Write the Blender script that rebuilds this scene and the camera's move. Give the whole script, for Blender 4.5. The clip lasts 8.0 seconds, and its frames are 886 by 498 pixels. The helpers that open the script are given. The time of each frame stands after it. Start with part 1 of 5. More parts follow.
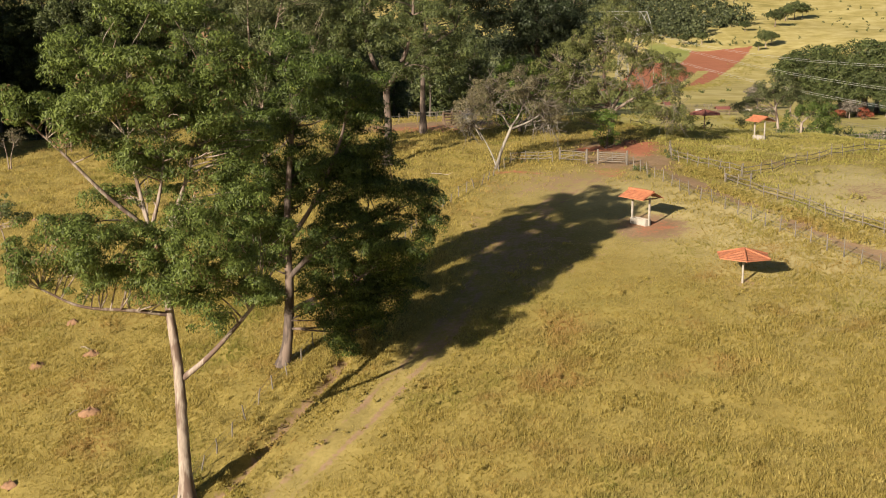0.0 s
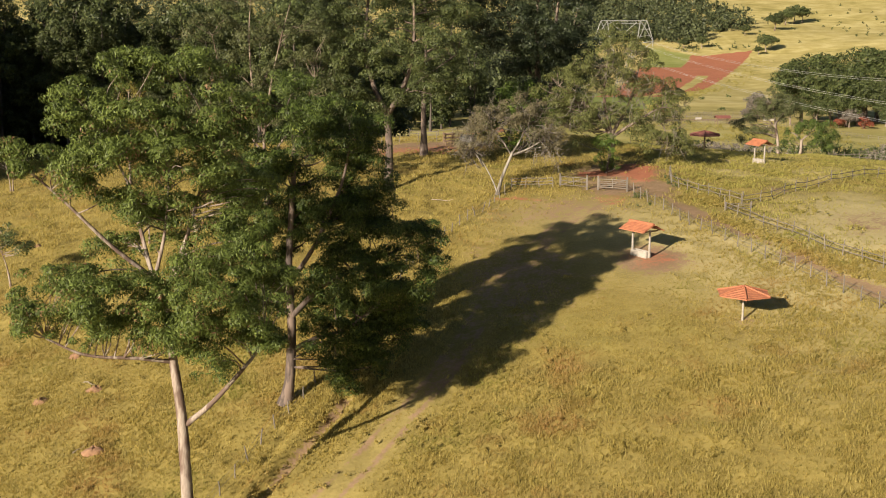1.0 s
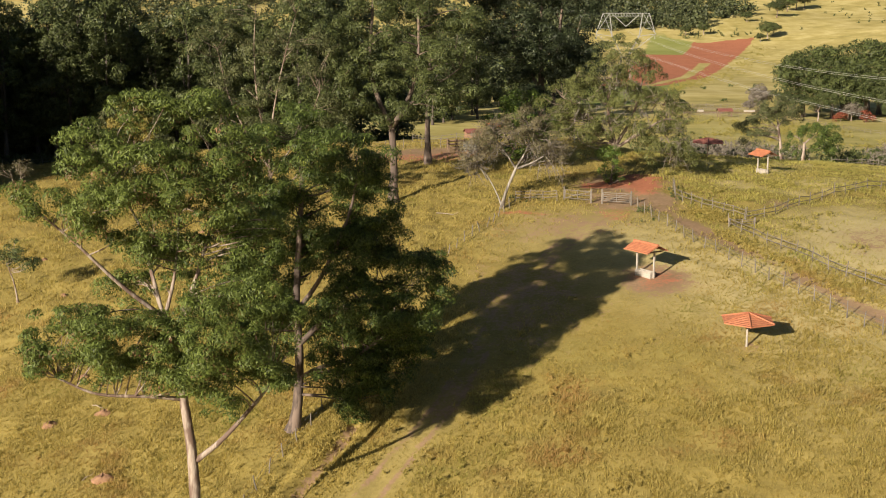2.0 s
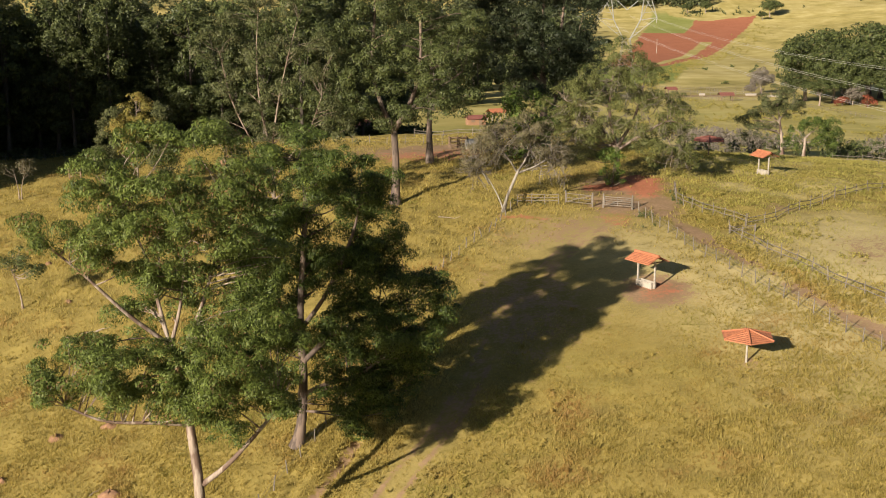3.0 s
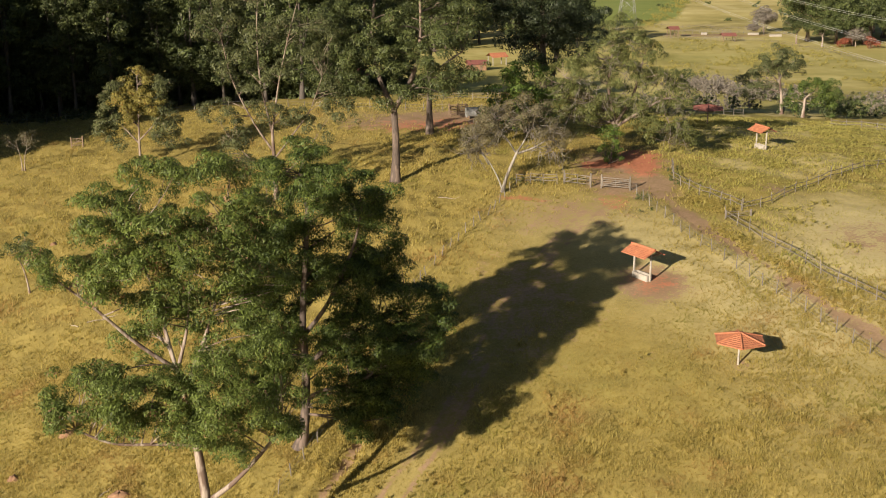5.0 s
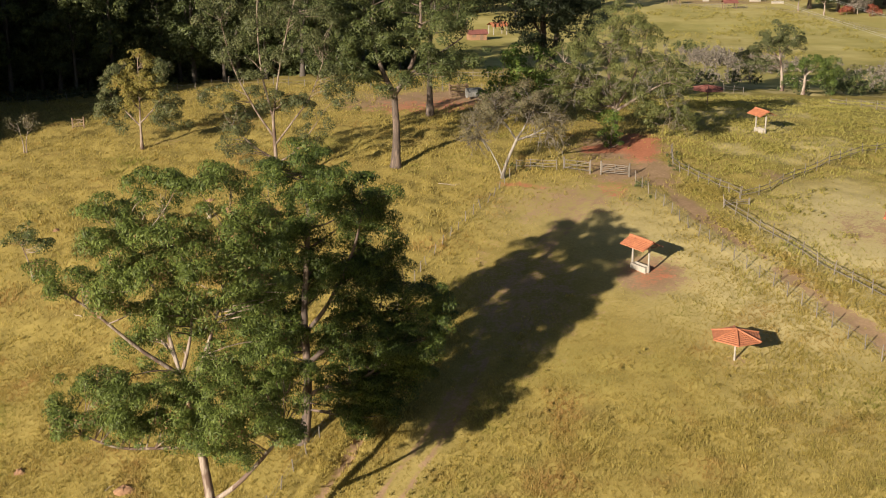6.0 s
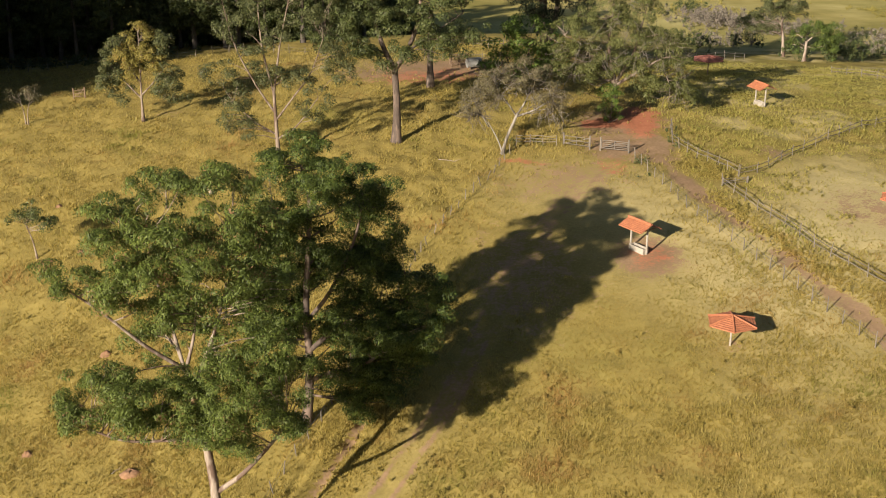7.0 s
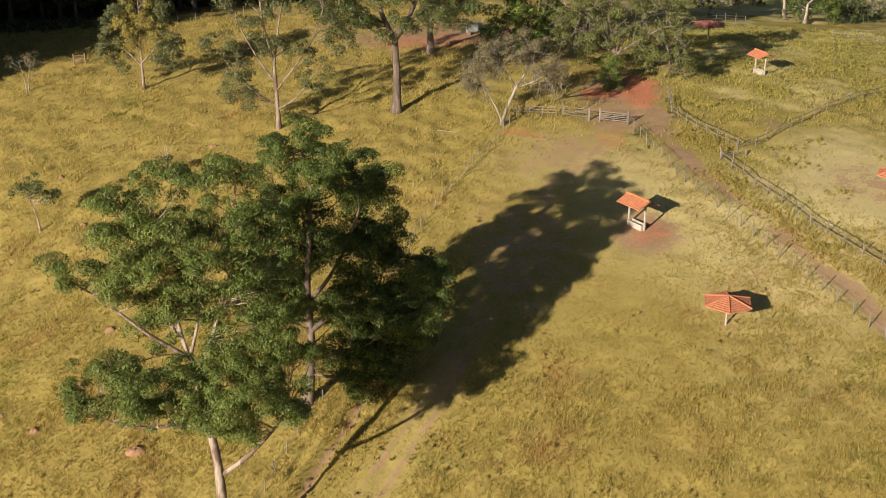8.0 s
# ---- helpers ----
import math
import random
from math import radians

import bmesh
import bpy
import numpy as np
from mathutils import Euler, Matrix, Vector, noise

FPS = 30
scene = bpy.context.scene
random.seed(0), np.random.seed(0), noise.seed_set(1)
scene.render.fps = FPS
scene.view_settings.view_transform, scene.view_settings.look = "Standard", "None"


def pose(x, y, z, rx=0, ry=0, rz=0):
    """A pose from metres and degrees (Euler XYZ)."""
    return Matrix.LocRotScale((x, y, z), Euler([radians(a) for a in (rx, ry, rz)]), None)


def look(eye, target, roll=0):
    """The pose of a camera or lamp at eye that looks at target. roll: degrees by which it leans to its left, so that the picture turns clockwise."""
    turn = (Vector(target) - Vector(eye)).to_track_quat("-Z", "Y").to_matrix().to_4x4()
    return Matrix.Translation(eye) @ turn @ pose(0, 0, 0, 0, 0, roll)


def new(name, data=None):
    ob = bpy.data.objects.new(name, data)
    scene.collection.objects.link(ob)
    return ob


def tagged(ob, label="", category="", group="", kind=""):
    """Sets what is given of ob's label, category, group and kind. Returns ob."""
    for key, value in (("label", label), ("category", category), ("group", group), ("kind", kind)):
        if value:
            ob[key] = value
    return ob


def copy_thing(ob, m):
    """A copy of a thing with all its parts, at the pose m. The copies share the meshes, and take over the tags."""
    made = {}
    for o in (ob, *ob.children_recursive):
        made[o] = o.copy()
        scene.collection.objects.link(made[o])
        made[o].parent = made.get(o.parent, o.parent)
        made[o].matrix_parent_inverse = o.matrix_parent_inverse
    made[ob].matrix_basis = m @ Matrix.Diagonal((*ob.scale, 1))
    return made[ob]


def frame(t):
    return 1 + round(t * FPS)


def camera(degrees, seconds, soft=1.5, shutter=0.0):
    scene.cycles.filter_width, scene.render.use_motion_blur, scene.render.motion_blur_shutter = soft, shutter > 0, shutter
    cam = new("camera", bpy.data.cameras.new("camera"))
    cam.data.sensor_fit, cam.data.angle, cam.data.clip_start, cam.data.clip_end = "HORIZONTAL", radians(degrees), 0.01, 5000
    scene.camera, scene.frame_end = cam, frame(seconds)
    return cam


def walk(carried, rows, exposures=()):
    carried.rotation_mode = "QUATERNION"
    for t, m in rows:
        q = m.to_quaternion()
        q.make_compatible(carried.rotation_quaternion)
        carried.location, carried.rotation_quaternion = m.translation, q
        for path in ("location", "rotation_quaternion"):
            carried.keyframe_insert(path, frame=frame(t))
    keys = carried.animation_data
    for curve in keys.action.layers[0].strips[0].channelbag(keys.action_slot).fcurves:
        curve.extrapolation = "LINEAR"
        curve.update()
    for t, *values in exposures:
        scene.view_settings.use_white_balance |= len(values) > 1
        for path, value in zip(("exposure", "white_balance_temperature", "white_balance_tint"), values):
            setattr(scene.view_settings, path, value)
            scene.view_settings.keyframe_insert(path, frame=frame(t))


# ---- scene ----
cam = camera(40, 8.0, soft=1.0)
walk(cam, [
    (0, pose(0.000, -0.000, 20.917, 78.977, 0, 0.066)),
    (0.5, pose(0.004, 0.066, 22.052, 79.013, 0, 0.072)),
    (1, pose(-0.108, 0.096, 23.774, 79.050, 0, 0.065)),
    (1.5, pose(-0.317, 0.134, 25.452, 78.761, 0, 0.077)),
    (2, pose(-0.531, 0.167, 27.187, 78.306, 0, 0.107)),
    (3.5, pose(-0.670, 0.095, 32.176, 76.396, 0, 0.152)),
    (4, pose(-0.649, 0.053, 33.884, 75.474, 0, 0.147)),
    (4.5, pose(-0.580, 0.011, 35.647, 74.492, 0, 0.166)),
    (6, pose(-0.474, -0.026, 40.460, 71.732, 0, 0.219)),
    (6.5, pose(-0.472, -0.043, 42.169, 70.551, 0, 0.229)),
    (7, pose(-0.385, -0.025, 43.775, 69.338, 0, 0.269)),
    (7.5, pose(-0.320, 0.012, 45.367, 68.061, 0, 0.294)),
    (8, pose(-0.279, -0.000, 46.917, 66.801, 0, 0.310)),
])

# ---- world ----
# sun low behind the camera's left shoulder
SUN_EL, SUN_DIR = radians(19.5), Vector((-0.597, -0.802, 0.354)).normalized()
world = bpy.data.worlds.new("sky")
scene.world = world
world.use_nodes = True
wn, wl = world.node_tree.nodes, world.node_tree.links
sky = wn.new("ShaderNodeTexSky")
sky.sky_type, sky.sun_disc = "NISHITA", False
sky.sun_elevation, sky.sun_rotation = SUN_EL, radians(216.7)
wl.new(sky.outputs[0], wn["Background"].inputs[0])
wn["Background"].inputs[1].default_value = 0.030
sun_data = bpy.data.lights.new("sun", "SUN")
sun_data.energy, sun_data.angle, sun_data.color = 5.0, radians(0.53), (1.0, 0.87, 0.70)
sun = new("sun", sun_data)
sun.matrix_world = look(SUN_DIR * 200, (0, 0, 0))
scene.view_settings.exposure = 1.23


# ---- materials ----
def nodes_of(name):
    m = bpy.data.materials.new(name)
    m.use_nodes = True
    t = m.node_tree
    return m, t.nodes, t.links, t.nodes["Principled BSDF"]


def noise_node(n, l, scale, detail=4.0, rough=0.55, vec=None):
    t = n.new("ShaderNodeTexNoise")
    t.inputs["Scale"].default_value, t.inputs["Detail"].default_value = scale, detail
    t.inputs["Roughness"].default_value = rough
    if vec:
        l.new(vec, t.inputs["Vector"])
    return t


def ramp(n, l, fac, stops):
    r = n.new("ShaderNodeValToRGB")
    e = r.color_ramp.elements
    while len(e) < len(stops):
        e.new(0.5)
    for k, (p, c) in zip(e, stops):
        k.position, k.color = p, (*c, 1)
    l.new(fac, r.inputs[0])
    return r.outputs[0]


def blend(n, l, fac, a, b, mode="MIX"):
    m = n.new("ShaderNodeMix")
    m.data_type, m.blend_type = "RGBA", mode
    for value, k in ((fac, 0), (a, 6), (b, 7)):
        if isinstance(value, (int, float)):
            m.inputs[k].default_value = value
        elif isinstance(value, tuple):
            m.inputs[k].default_value = (*value, 1)
        else:
            l.new(value, m.inputs[k])
    return m.outputs[2]


def math_node(n, l, op, a, b=0.0):
    m = n.new("ShaderNodeMath")
    m.operation = op
    for k, value in enumerate((a, b)):
        if isinstance(value, (int, float)):
            m.inputs[k].default_value = value
        else:
            l.new(value, m.inputs[k])
    return m.outputs[0]


def bump(n, l, height, strength, distance, bsdf):
    b = n.new("ShaderNodeBump")
    b.inputs["Strength"].default_value, b.inputs["Distance"].default_value = strength, distance
    l.new(height, b.inputs["Height"])
    l.new(b.outputs[0], bsdf.inputs["Normal"])


def plain(name, a, b, scale=6.0, rough=0.8, relief=0.02, metal=0.0, vary=0.0):
    """Two colours mixed by grain and stains, with fine relief."""
    m, n, l, p = nodes_of(name)
    pos = n.new("ShaderNodeTexCoord").outputs["Object"]
    fine, wide = noise_node(n, l, scale * 6, 5, 0.6, pos), noise_node(n, l, scale, 3, 0.5, pos)
    f = math_node(n, l, "ADD", math_node(n, l, "MULTIPLY", fine.outputs[0], 0.5), math_node(n, l, "MULTIPLY", wide.outputs[0], 0.5))
    c = ramp(n, l, f, ((0.36, a), (0.64, b)))
    if vary:
        r = n.new("ShaderNodeObjectInfo").outputs["Random"]
        c = blend(n, l, 1.0, c, ramp(n, l, r, ((0.0, (1 - vary,) * 3), (1.0, (1, 1, 1)))), "MULTIPLY")
    l.new(c, p.inputs["Base Color"])
    p.inputs["Roughness"].default_value, p.inputs["Metallic"].default_value = rough, metal
    bump(n, l, fine.outputs[0], 0.5, relief, p)
    return m


def leaf_material(name, dark, light, third, translucency=0.28, third_share=0.12, vary=0.12, patches=()):
    """Leaves that differ one by one, and in broad patches; light passes through them."""
    m, n, l, p = nodes_of(name)
    r = n.new("ShaderNodeNewGeometry").outputs["Random Per Island"]
    pos = n.new("ShaderNodeTexCoord").outputs["Object"]
    w = noise_node(n, l, 0.35, 2, 0.5, pos).outputs[0]
    f = math_node(n, l, "ADD", math_node(n, l, "MULTIPLY", r, 0.6), math_node(n, l, "MULTIPLY", w, 0.5))
    c = ramp(n, l, f, ((0.2, dark), (0.85, light)))
    w2 = noise_node(n, l, 0.5, 2, 0.5, pos).outputs[0]
    share = math_node(n, l, "LESS_THAN", math_node(n, l, "ADD", math_node(n, l, "MULTIPLY", r, 0.5), w2), 0.30 + third_share)
    c = blend(n, l, share, c, third)
    for (tint, scale), low in zip(patches, (0.53, 0.55, 0.56)):
        w3 = noise_node(n, l, scale, 6, 0.62, pos).outputs[0]
        c = blend(n, l, math_node(n, l, "MULTIPLY", ramp(n, l, w3, ((low, (0, 0, 0)), (low + 0.14, (1, 1, 1)))), 0.75), c, tint)
    o = n.new("ShaderNodeObjectInfo").outputs["Random"]
    c = blend(n, l, 1.0, c, ramp(n, l, o, ((0.0, (1 - vary, 1 - vary, 1 - vary)), (1.0, (1.0, 1.0, 1.0)))), "MULTIPLY")
    l.new(c, p.inputs["Base Color"])
    p.inputs["Roughness"].default_value = 0.55
    p.inputs["Specular IOR Level"].default_value = 0.3
    tr = n.new("ShaderNodeBsdfTranslucent")
    l.new(c, tr.inputs[0])
    mix = n.new("ShaderNodeMixShader")
    mix.inputs[0].default_value = translucency
    l.new(p.outputs[0], mix.inputs[1]), l.new(tr.outputs[0], mix.inputs[2])
    l.new(mix.outputs[0], n["Material Output"].inputs[0])
    return m


def bark_material(name, a, b, patch):
    """Smooth bark with long upright streaks and peeling patches."""
    m, n, l, p = nodes_of(name)
    co = n.new("ShaderNodeTexCoord").outputs["Object"]
    mp = n.new("ShaderNodeMapping")
    mp.inputs["Scale"].default_value = (1, 1, 0.22)
    l.new(co, mp.inputs[0])
    fine, wide = noise_node(n, l, 7, 5, 0.6, mp.outputs[0]), noise_node(n, l, 1.6, 4, 0.6, mp.outputs[0])
    c = ramp(n, l, fine.outputs[0], ((0.3, a), (0.7, b)))
    c = blend(n, l, ramp(n, l, wide.outputs[0], ((0.47, (0, 0, 0)), (0.56, (1, 1, 1)))), c, patch)
    l.new(c, p.inputs["Base Color"])
    p.inputs["Roughness"].default_value = 0.85
    bump(n, l, fine.outputs[0], 0.6, 0.05, p)
    return m


def ground_material():
    """Pasture: dry and green grass by patches, bare soil, red earth and ploughed rows by the sheet's own attributes."""
    m, n, l, p = nodes_of("pasture")
    pos = n.new("ShaderNodeTexCoord").outputs["Object"]

    def layer(key):
        a = n.new("ShaderNodeAttribute")
        a.attribute_name = key
        return a.outputs["Fac"]

    fine, mid, wide = noise_node(n, l, 3.2, 6, 0.65, pos), noise_node(n, l, 0.55, 6, 0.65, pos), noise_node(n, l, 0.06, 7, 0.62, pos)
    f = math_node(n, l, "ADD", math_node(n, l, "MULTIPLY", fine.outputs[0], 0.42), math_node(n, l, "MULTIPLY", mid.outputs[0], 0.36))
    f = math_node(n, l, "ADD", f, math_node(n, l, "MULTIPLY", wide.outputs[0], 0.22))
    dry = ramp(n, l, f, ((0.33, (0.150, 0.114, 0.033)), (0.5, (0.225, 0.176, 0.052)), (0.68, (0.285, 0.225, 0.076))))
    green = ramp(n, l, f, ((0.33, (0.115, 0.104, 0.024)), (0.68, (0.225, 0.205, 0.050))))
    pale = ramp(n, l, f, ((0.33, (0.29, 0.238, 0.105)), (0.68, (0.44, 0.37, 0.19))))
    g = math_node(n, l, "ADD", layer("green"), math_node(n, l, "MULTIPLY", math_node(n, l, "SUBTRACT", wide.outputs[0], 0.5), 1.5))
    g = math_node(n, l, "ADD", g, math_node(n, l, "MULTIPLY", math_node(n, l, "SUBTRACT", mid.outputs[0], 0.5), 0.8))
    c = blend(n, l, ramp(n, l, g, ((0.15, (0, 0, 0)), (0.85, (1, 1, 1)))), dry, green)
    c = blend(n, l, layer("pale"), c, pale)
    huge = noise_node(n, l, 0.016, 9, 0.68, pos)
    sf = math_node(n, l, "ADD", math_node(n, l, "MULTIPLY", huge.outputs[0], 0.55), math_node(n, l, "MULTIPLY", wide.outputs[0], 0.45))
    # dry yellow valley grass, its colour raised to replace sun the slopes miss
    lit_straw = ramp(n, l, sf, ((0.38, (0.25, 0.215, 0.066)), (0.5, (0.42, 0.35, 0.13)), (0.60, (0.54, 0.455, 0.205))))
    c = blend(n, l, layer("lit_straw"), c, lit_straw)
    ragged = math_node(n, l, "MULTIPLY", math_node(n, l, "SUBTRACT", math_node(n, l, "ADD", fine.outputs[0], mid.outputs[0]), 1.0), 1.3)
    s = math_node(n, l, "ADD", layer("soil"), ragged)
    earth = ramp(n, l, f, ((0.35, (0.165, 0.105, 0.060)), (0.65, (0.31, 0.212, 0.128))))
    c = blend(n, l, ramp(n, l, s, ((0.42, (0, 0, 0)), (0.68, (1, 1, 1)))), c, earth)
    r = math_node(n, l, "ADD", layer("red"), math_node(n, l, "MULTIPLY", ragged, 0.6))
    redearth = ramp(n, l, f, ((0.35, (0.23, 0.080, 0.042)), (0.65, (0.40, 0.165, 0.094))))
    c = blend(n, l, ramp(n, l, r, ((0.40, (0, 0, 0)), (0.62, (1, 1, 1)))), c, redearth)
    c = blend(n, l, layer("crop"), c, ramp(n, l, f, ((0.35, (0.10, 0.15, 0.03)), (0.65, (0.19, 0.23, 0.055)))))
    l.new(c, p.inputs["Base Color"])
    p.inputs["Roughness"].default_value = 0.95
    p.inputs["Specular IOR Level"].default_value = 0.1
    bump(n, l, f, 0.6, 0.16, p)
    return m


M_GROUND = ground_material()
M_GRASS = leaf_material("grass_blades", (0.305, 0.242, 0.062), (0.47, 0.385, 0.122), (0.262, 0.243, 0.068), 0.55, 0.10, 0.0, (((0.39, 0.240, 0.090), 0.13), ((0.225, 0.240, 0.050), 0.085), ((0.42, 0.35, 0.13), 0.3)))
M_GRASS_FRESH = leaf_material("fresh_grass_blades", (0.29, 0.262, 0.064), (0.47, 0.420, 0.122), (0.25, 0.255, 0.062), 0.55, 0.12, 0.0, (((0.38, 0.30, 0.10), 0.11), ((0.235, 0.25, 0.055), 0.16)))
M_TUSSOCK = leaf_material("tussock_blades", (0.25, 0.215, 0.056), (0.44, 0.385, 0.115), (0.24, 0.23, 0.06), 0.5, 0.2, 0.0)
M_LEAF_EUC = leaf_material("eucalypt_leaves", (0.029, 0.045, 0.010), (0.140, 0.180, 0.036), (0.20, 0.115, 0.060), 0.26, 0.15)
M_LEAF_TALL = leaf_material("tall_tree_leaves", (0.025, 0.036, 0.012), (0.102, 0.122, 0.036), (0.13, 0.105, 0.05), 0.2)
M_LEAF_DARK = leaf_material("dark_eucalypt_leaves", (0.018, 0.031, 0.008), (0.108, 0.150, 0.028), (0.19, 0.215, 0.042), 0.24)
M_LEAF_BLACK = leaf_material("shade_dark_leaves", (0.012, 0.019, 0.010), (0.048, 0.062, 0.024), (0.045, 0.052, 0.024), 0.18)
M_LEAF_GREY = leaf_material("grey_green_leaves", (0.034, 0.042, 0.016), (0.112, 0.122, 0.046), (0.16, 0.13, 0.08), 0.2, 0.14)
M_LEAF_MOSS = leaf_material("mossy_leaves", (0.046, 0.055, 0.016), (0.150, 0.160, 0.048), (0.16, 0.14, 0.065), 0.22, 0.12)
M_LEAF_OLD = leaf_material("sparse_brown_leaves", (0.075, 0.066, 0.036), (0.185, 0.160, 0.090), (0.11, 0.12, 0.045), 0.25, 0.16)
M_LEAF_WOOD = leaf_material("woodland_leaves", (0.026, 0.040, 0.014), (0.120, 0.142, 0.044), (0.11, 0.115, 0.045), 0.2, 0.12, 0.4)
M_LEAF_FAR = leaf_material("hillside_leaves", (0.018, 0.026, 0.013), (0.092, 0.105, 0.042), (0.10, 0.095, 0.045), 0.2, 0.12, 0.0)
M_LEAF_BRIGHT = leaf_material("bright_leaves", (0.045, 0.080, 0.013), (0.145, 0.205, 0.036), (0.20, 0.225, 0.05), 0.22)
M_LEAF_YELLOW = leaf_material("yellowing_leaves", (0.125, 0.115, 0.028), (0.30, 0.255, 0.065), (0.30, 0.19, 0.05), 0.3, 0.2)
M_LEAF_RED = leaf_material("red_flowers", (0.13, 0.034, 0.020), (0.28, 0.088, 0.048), (0.10, 0.10, 0.035))
M_TWIG_GREY = leaf_material("grey_twigs", (0.10, 0.085, 0.068), (0.22, 0.19, 0.155), (0.10, 0.095, 0.05), 0.1)
M_BARK_PALE = bark_material("pale_bark", (0.170, 0.130, 0.102), (0.31, 0.258, 0.212), (0.105, 0.068, 0.050))
M_BARK_MID = bark_material("brown_grey_bark", (0.125, 0.092, 0.070), (0.235, 0.190, 0.152), (0.085, 0.055, 0.040))
M_BARK_DARK = bark_material("dark_bark", (0.040, 0.029, 0.023), (0.095, 0.070, 0.056), (0.135, 0.098, 0.076))
M_BARK_WOOD = bark_material("wood_bark", (0.04, 0.032, 0.026), (0.09, 0.075, 0.063), (0.05, 0.038, 0.03))
M_BARK_GREY = bark_material("grey_bark", (0.13, 0.115, 0.096), (0.27, 0.245, 0.212), (0.075, 0.063, 0.050))
M_BARK_TWIG = bark_material("twig_bark", (0.085, 0.070, 0.056), (0.20, 0.175, 0.148), (0.065, 0.052, 0.042))
M_TILE = plain("clay_tile", (0.22, 0.072, 0.036), (0.385, 0.150, 0.068), 3.0, 0.8, 0.02)
M_TILE_OLD = plain("old_clay_tile", (0.105, 0.036, 0.030), (0.20, 0.068, 0.050), 3.0, 0.85, 0.02)
M_CONCRETE = plain("concrete", (0.20, 0.18, 0.15), (0.34, 0.305, 0.26), 2.0, 0.9, 0.01)
M_POST = plain("weathered_post", (0.11, 0.092, 0.074), (0.22, 0.19, 0.158), 5.0, 0.9, 0.02, 0.0, 0.35)
M_RAIL = plain("weathered_rail", (0.095, 0.08, 0.066), (0.19, 0.165, 0.138), 5.0, 0.9, 0.02, 0.0, 0.3)
M_TIMBER = plain("dark_timber", (0.10, 0.065, 0.04), (0.19, 0.13, 0.085), 5.0, 0.85, 0.02)
M_CABLE = plain("weathered_cable", (0.36, 0.35, 0.33), (0.46, 0.45, 0.43), 2.0, 0.6, 0.002)
M_WIRE = plain("fence_wire", (0.16, 0.15, 0.14), (0.24, 0.23, 0.22), 3.0, 0.6, 0.002, 0.6)
M_STEEL = plain("galvanised_steel", (0.20, 0.20, 0.19), (0.30, 0.30, 0.285), 2.0, 0.75, 0.002, 0.15)
M_MOUND = plain("mound_earth", (0.15, 0.080, 0.044), (0.28, 0.16, 0.088), 4.0, 0.95, 0.05)
M_LIMEWASH = plain("limewash", (0.62, 0.60, 0.55), (0.80, 0.78, 0.73), 1.5, 0.9, 0.01)
M_DEADWOOD = plain("dead_wood", (0.20, 0.16, 0.12), (0.34, 0.285, 0.225), 5.0, 0.9, 0.02)


# ---- shape helpers ----


def mesh_np(name, verts, faces, material=None, smooth=False):
    me = bpy.data.meshes.new(name)
    verts, faces = np.asarray(verts, np.float32), np.asarray(faces, np.int32)
    n, k = faces.shape
    me.vertices.add(len(verts))
    me.vertices.foreach_set("co", verts.ravel())
    me.loops.add(n * k)
    me.loops.foreach_set("vertex_index", faces.ravel())
    me.polygons.add(n)
    me.polygons.foreach_set("loop_start", np.arange(0, n * k, k, dtype=np.int32))
    me.polygons.foreach_set("use_smooth", np.full(n, smooth))
    if material:
        me.materials.append(material)
    me.update(calc_edges=True)
    return me


def part(name, me, parent=None, label="", material=None):
    """Links a mesh (or a bmesh) as one object, under a thing where one is given."""
    if isinstance(me, bmesh.types.BMesh):
        bm, me = me, bpy.data.meshes.new(name)
        bm.to_mesh(me), bm.free()
        me.materials.append(material)
    ob = new(name, me)
    ob.parent = parent
    return tagged(ob, label)


def thing(name, at, label, category, group="", kind="", turn=0.0, scale=1.0):
    ob = new(name)
    ob.empty_display_size = 0.3
    ob.location, ob.rotation_euler, ob.scale = at, (0, 0, turn), (scale,) * 3
    return tagged(ob, label, category, group, kind)


def box(bm, size, at=(0, 0, 0), turn=(0, 0, 0), bevel=0.01):
    m = pose(*at, *turn) @ Matrix.Diagonal((*size, 1))
    made = bmesh.ops.create_cube(bm, size=1.0, matrix=m)["verts"]
    if bevel:
        edges = list({e for v in made for e in v.link_edges})
        bmesh.ops.bevel(bm, geom=edges, offset=bevel, segments=1, affect="EDGES")
    return bm


def tube(path, radii, sides=8, wobble=0.0, seed=0, closed=True):
    """Vertices and faces of a tapering round limb along a path."""
    path, radii = np.asarray(path, float), np.asarray(radii, float)
    d = np.gradient(path, axis=0)
    d /= np.linalg.norm(d, axis=1, keepdims=True) + 1e-9
    ref = np.where(np.abs(d[:, 2:3]) > 0.9, [[1.0, 0, 0]], [[0, 0, 1.0]])
    a = np.cross(d, ref)
    a /= np.linalg.norm(a, axis=1, keepdims=True) + 1e-9
    b = np.cross(d, a)
    t = np.linspace(0, 2 * math.pi, sides, endpoint=False)
    r = radii[:, None] * (1 + wobble * np.random.default_rng(seed).normal(size=(len(path), sides)))
    v = path[:, None] + r[..., None] * (np.cos(t)[None, :, None] * a[:, None] + np.sin(t)[None, :, None] * b[:, None])
    k = len(path)
    i, j = np.meshgrid(np.arange(k - 1), np.arange(sides), indexing="ij")
    q = np.stack([i * sides + j, i * sides + (j + 1) % sides, (i + 1) * sides + (j + 1) % sides, (i + 1) * sides + j], -1).reshape(-1, 4)
    return v.reshape(-1, 3), q


def join(pieces):
    verts, faces, n = [], [], 0
    for v, f in pieces:
        verts.append(v), faces.append(f + n)
        n += len(v)
    return np.concatenate(verts), np.concatenate(faces)


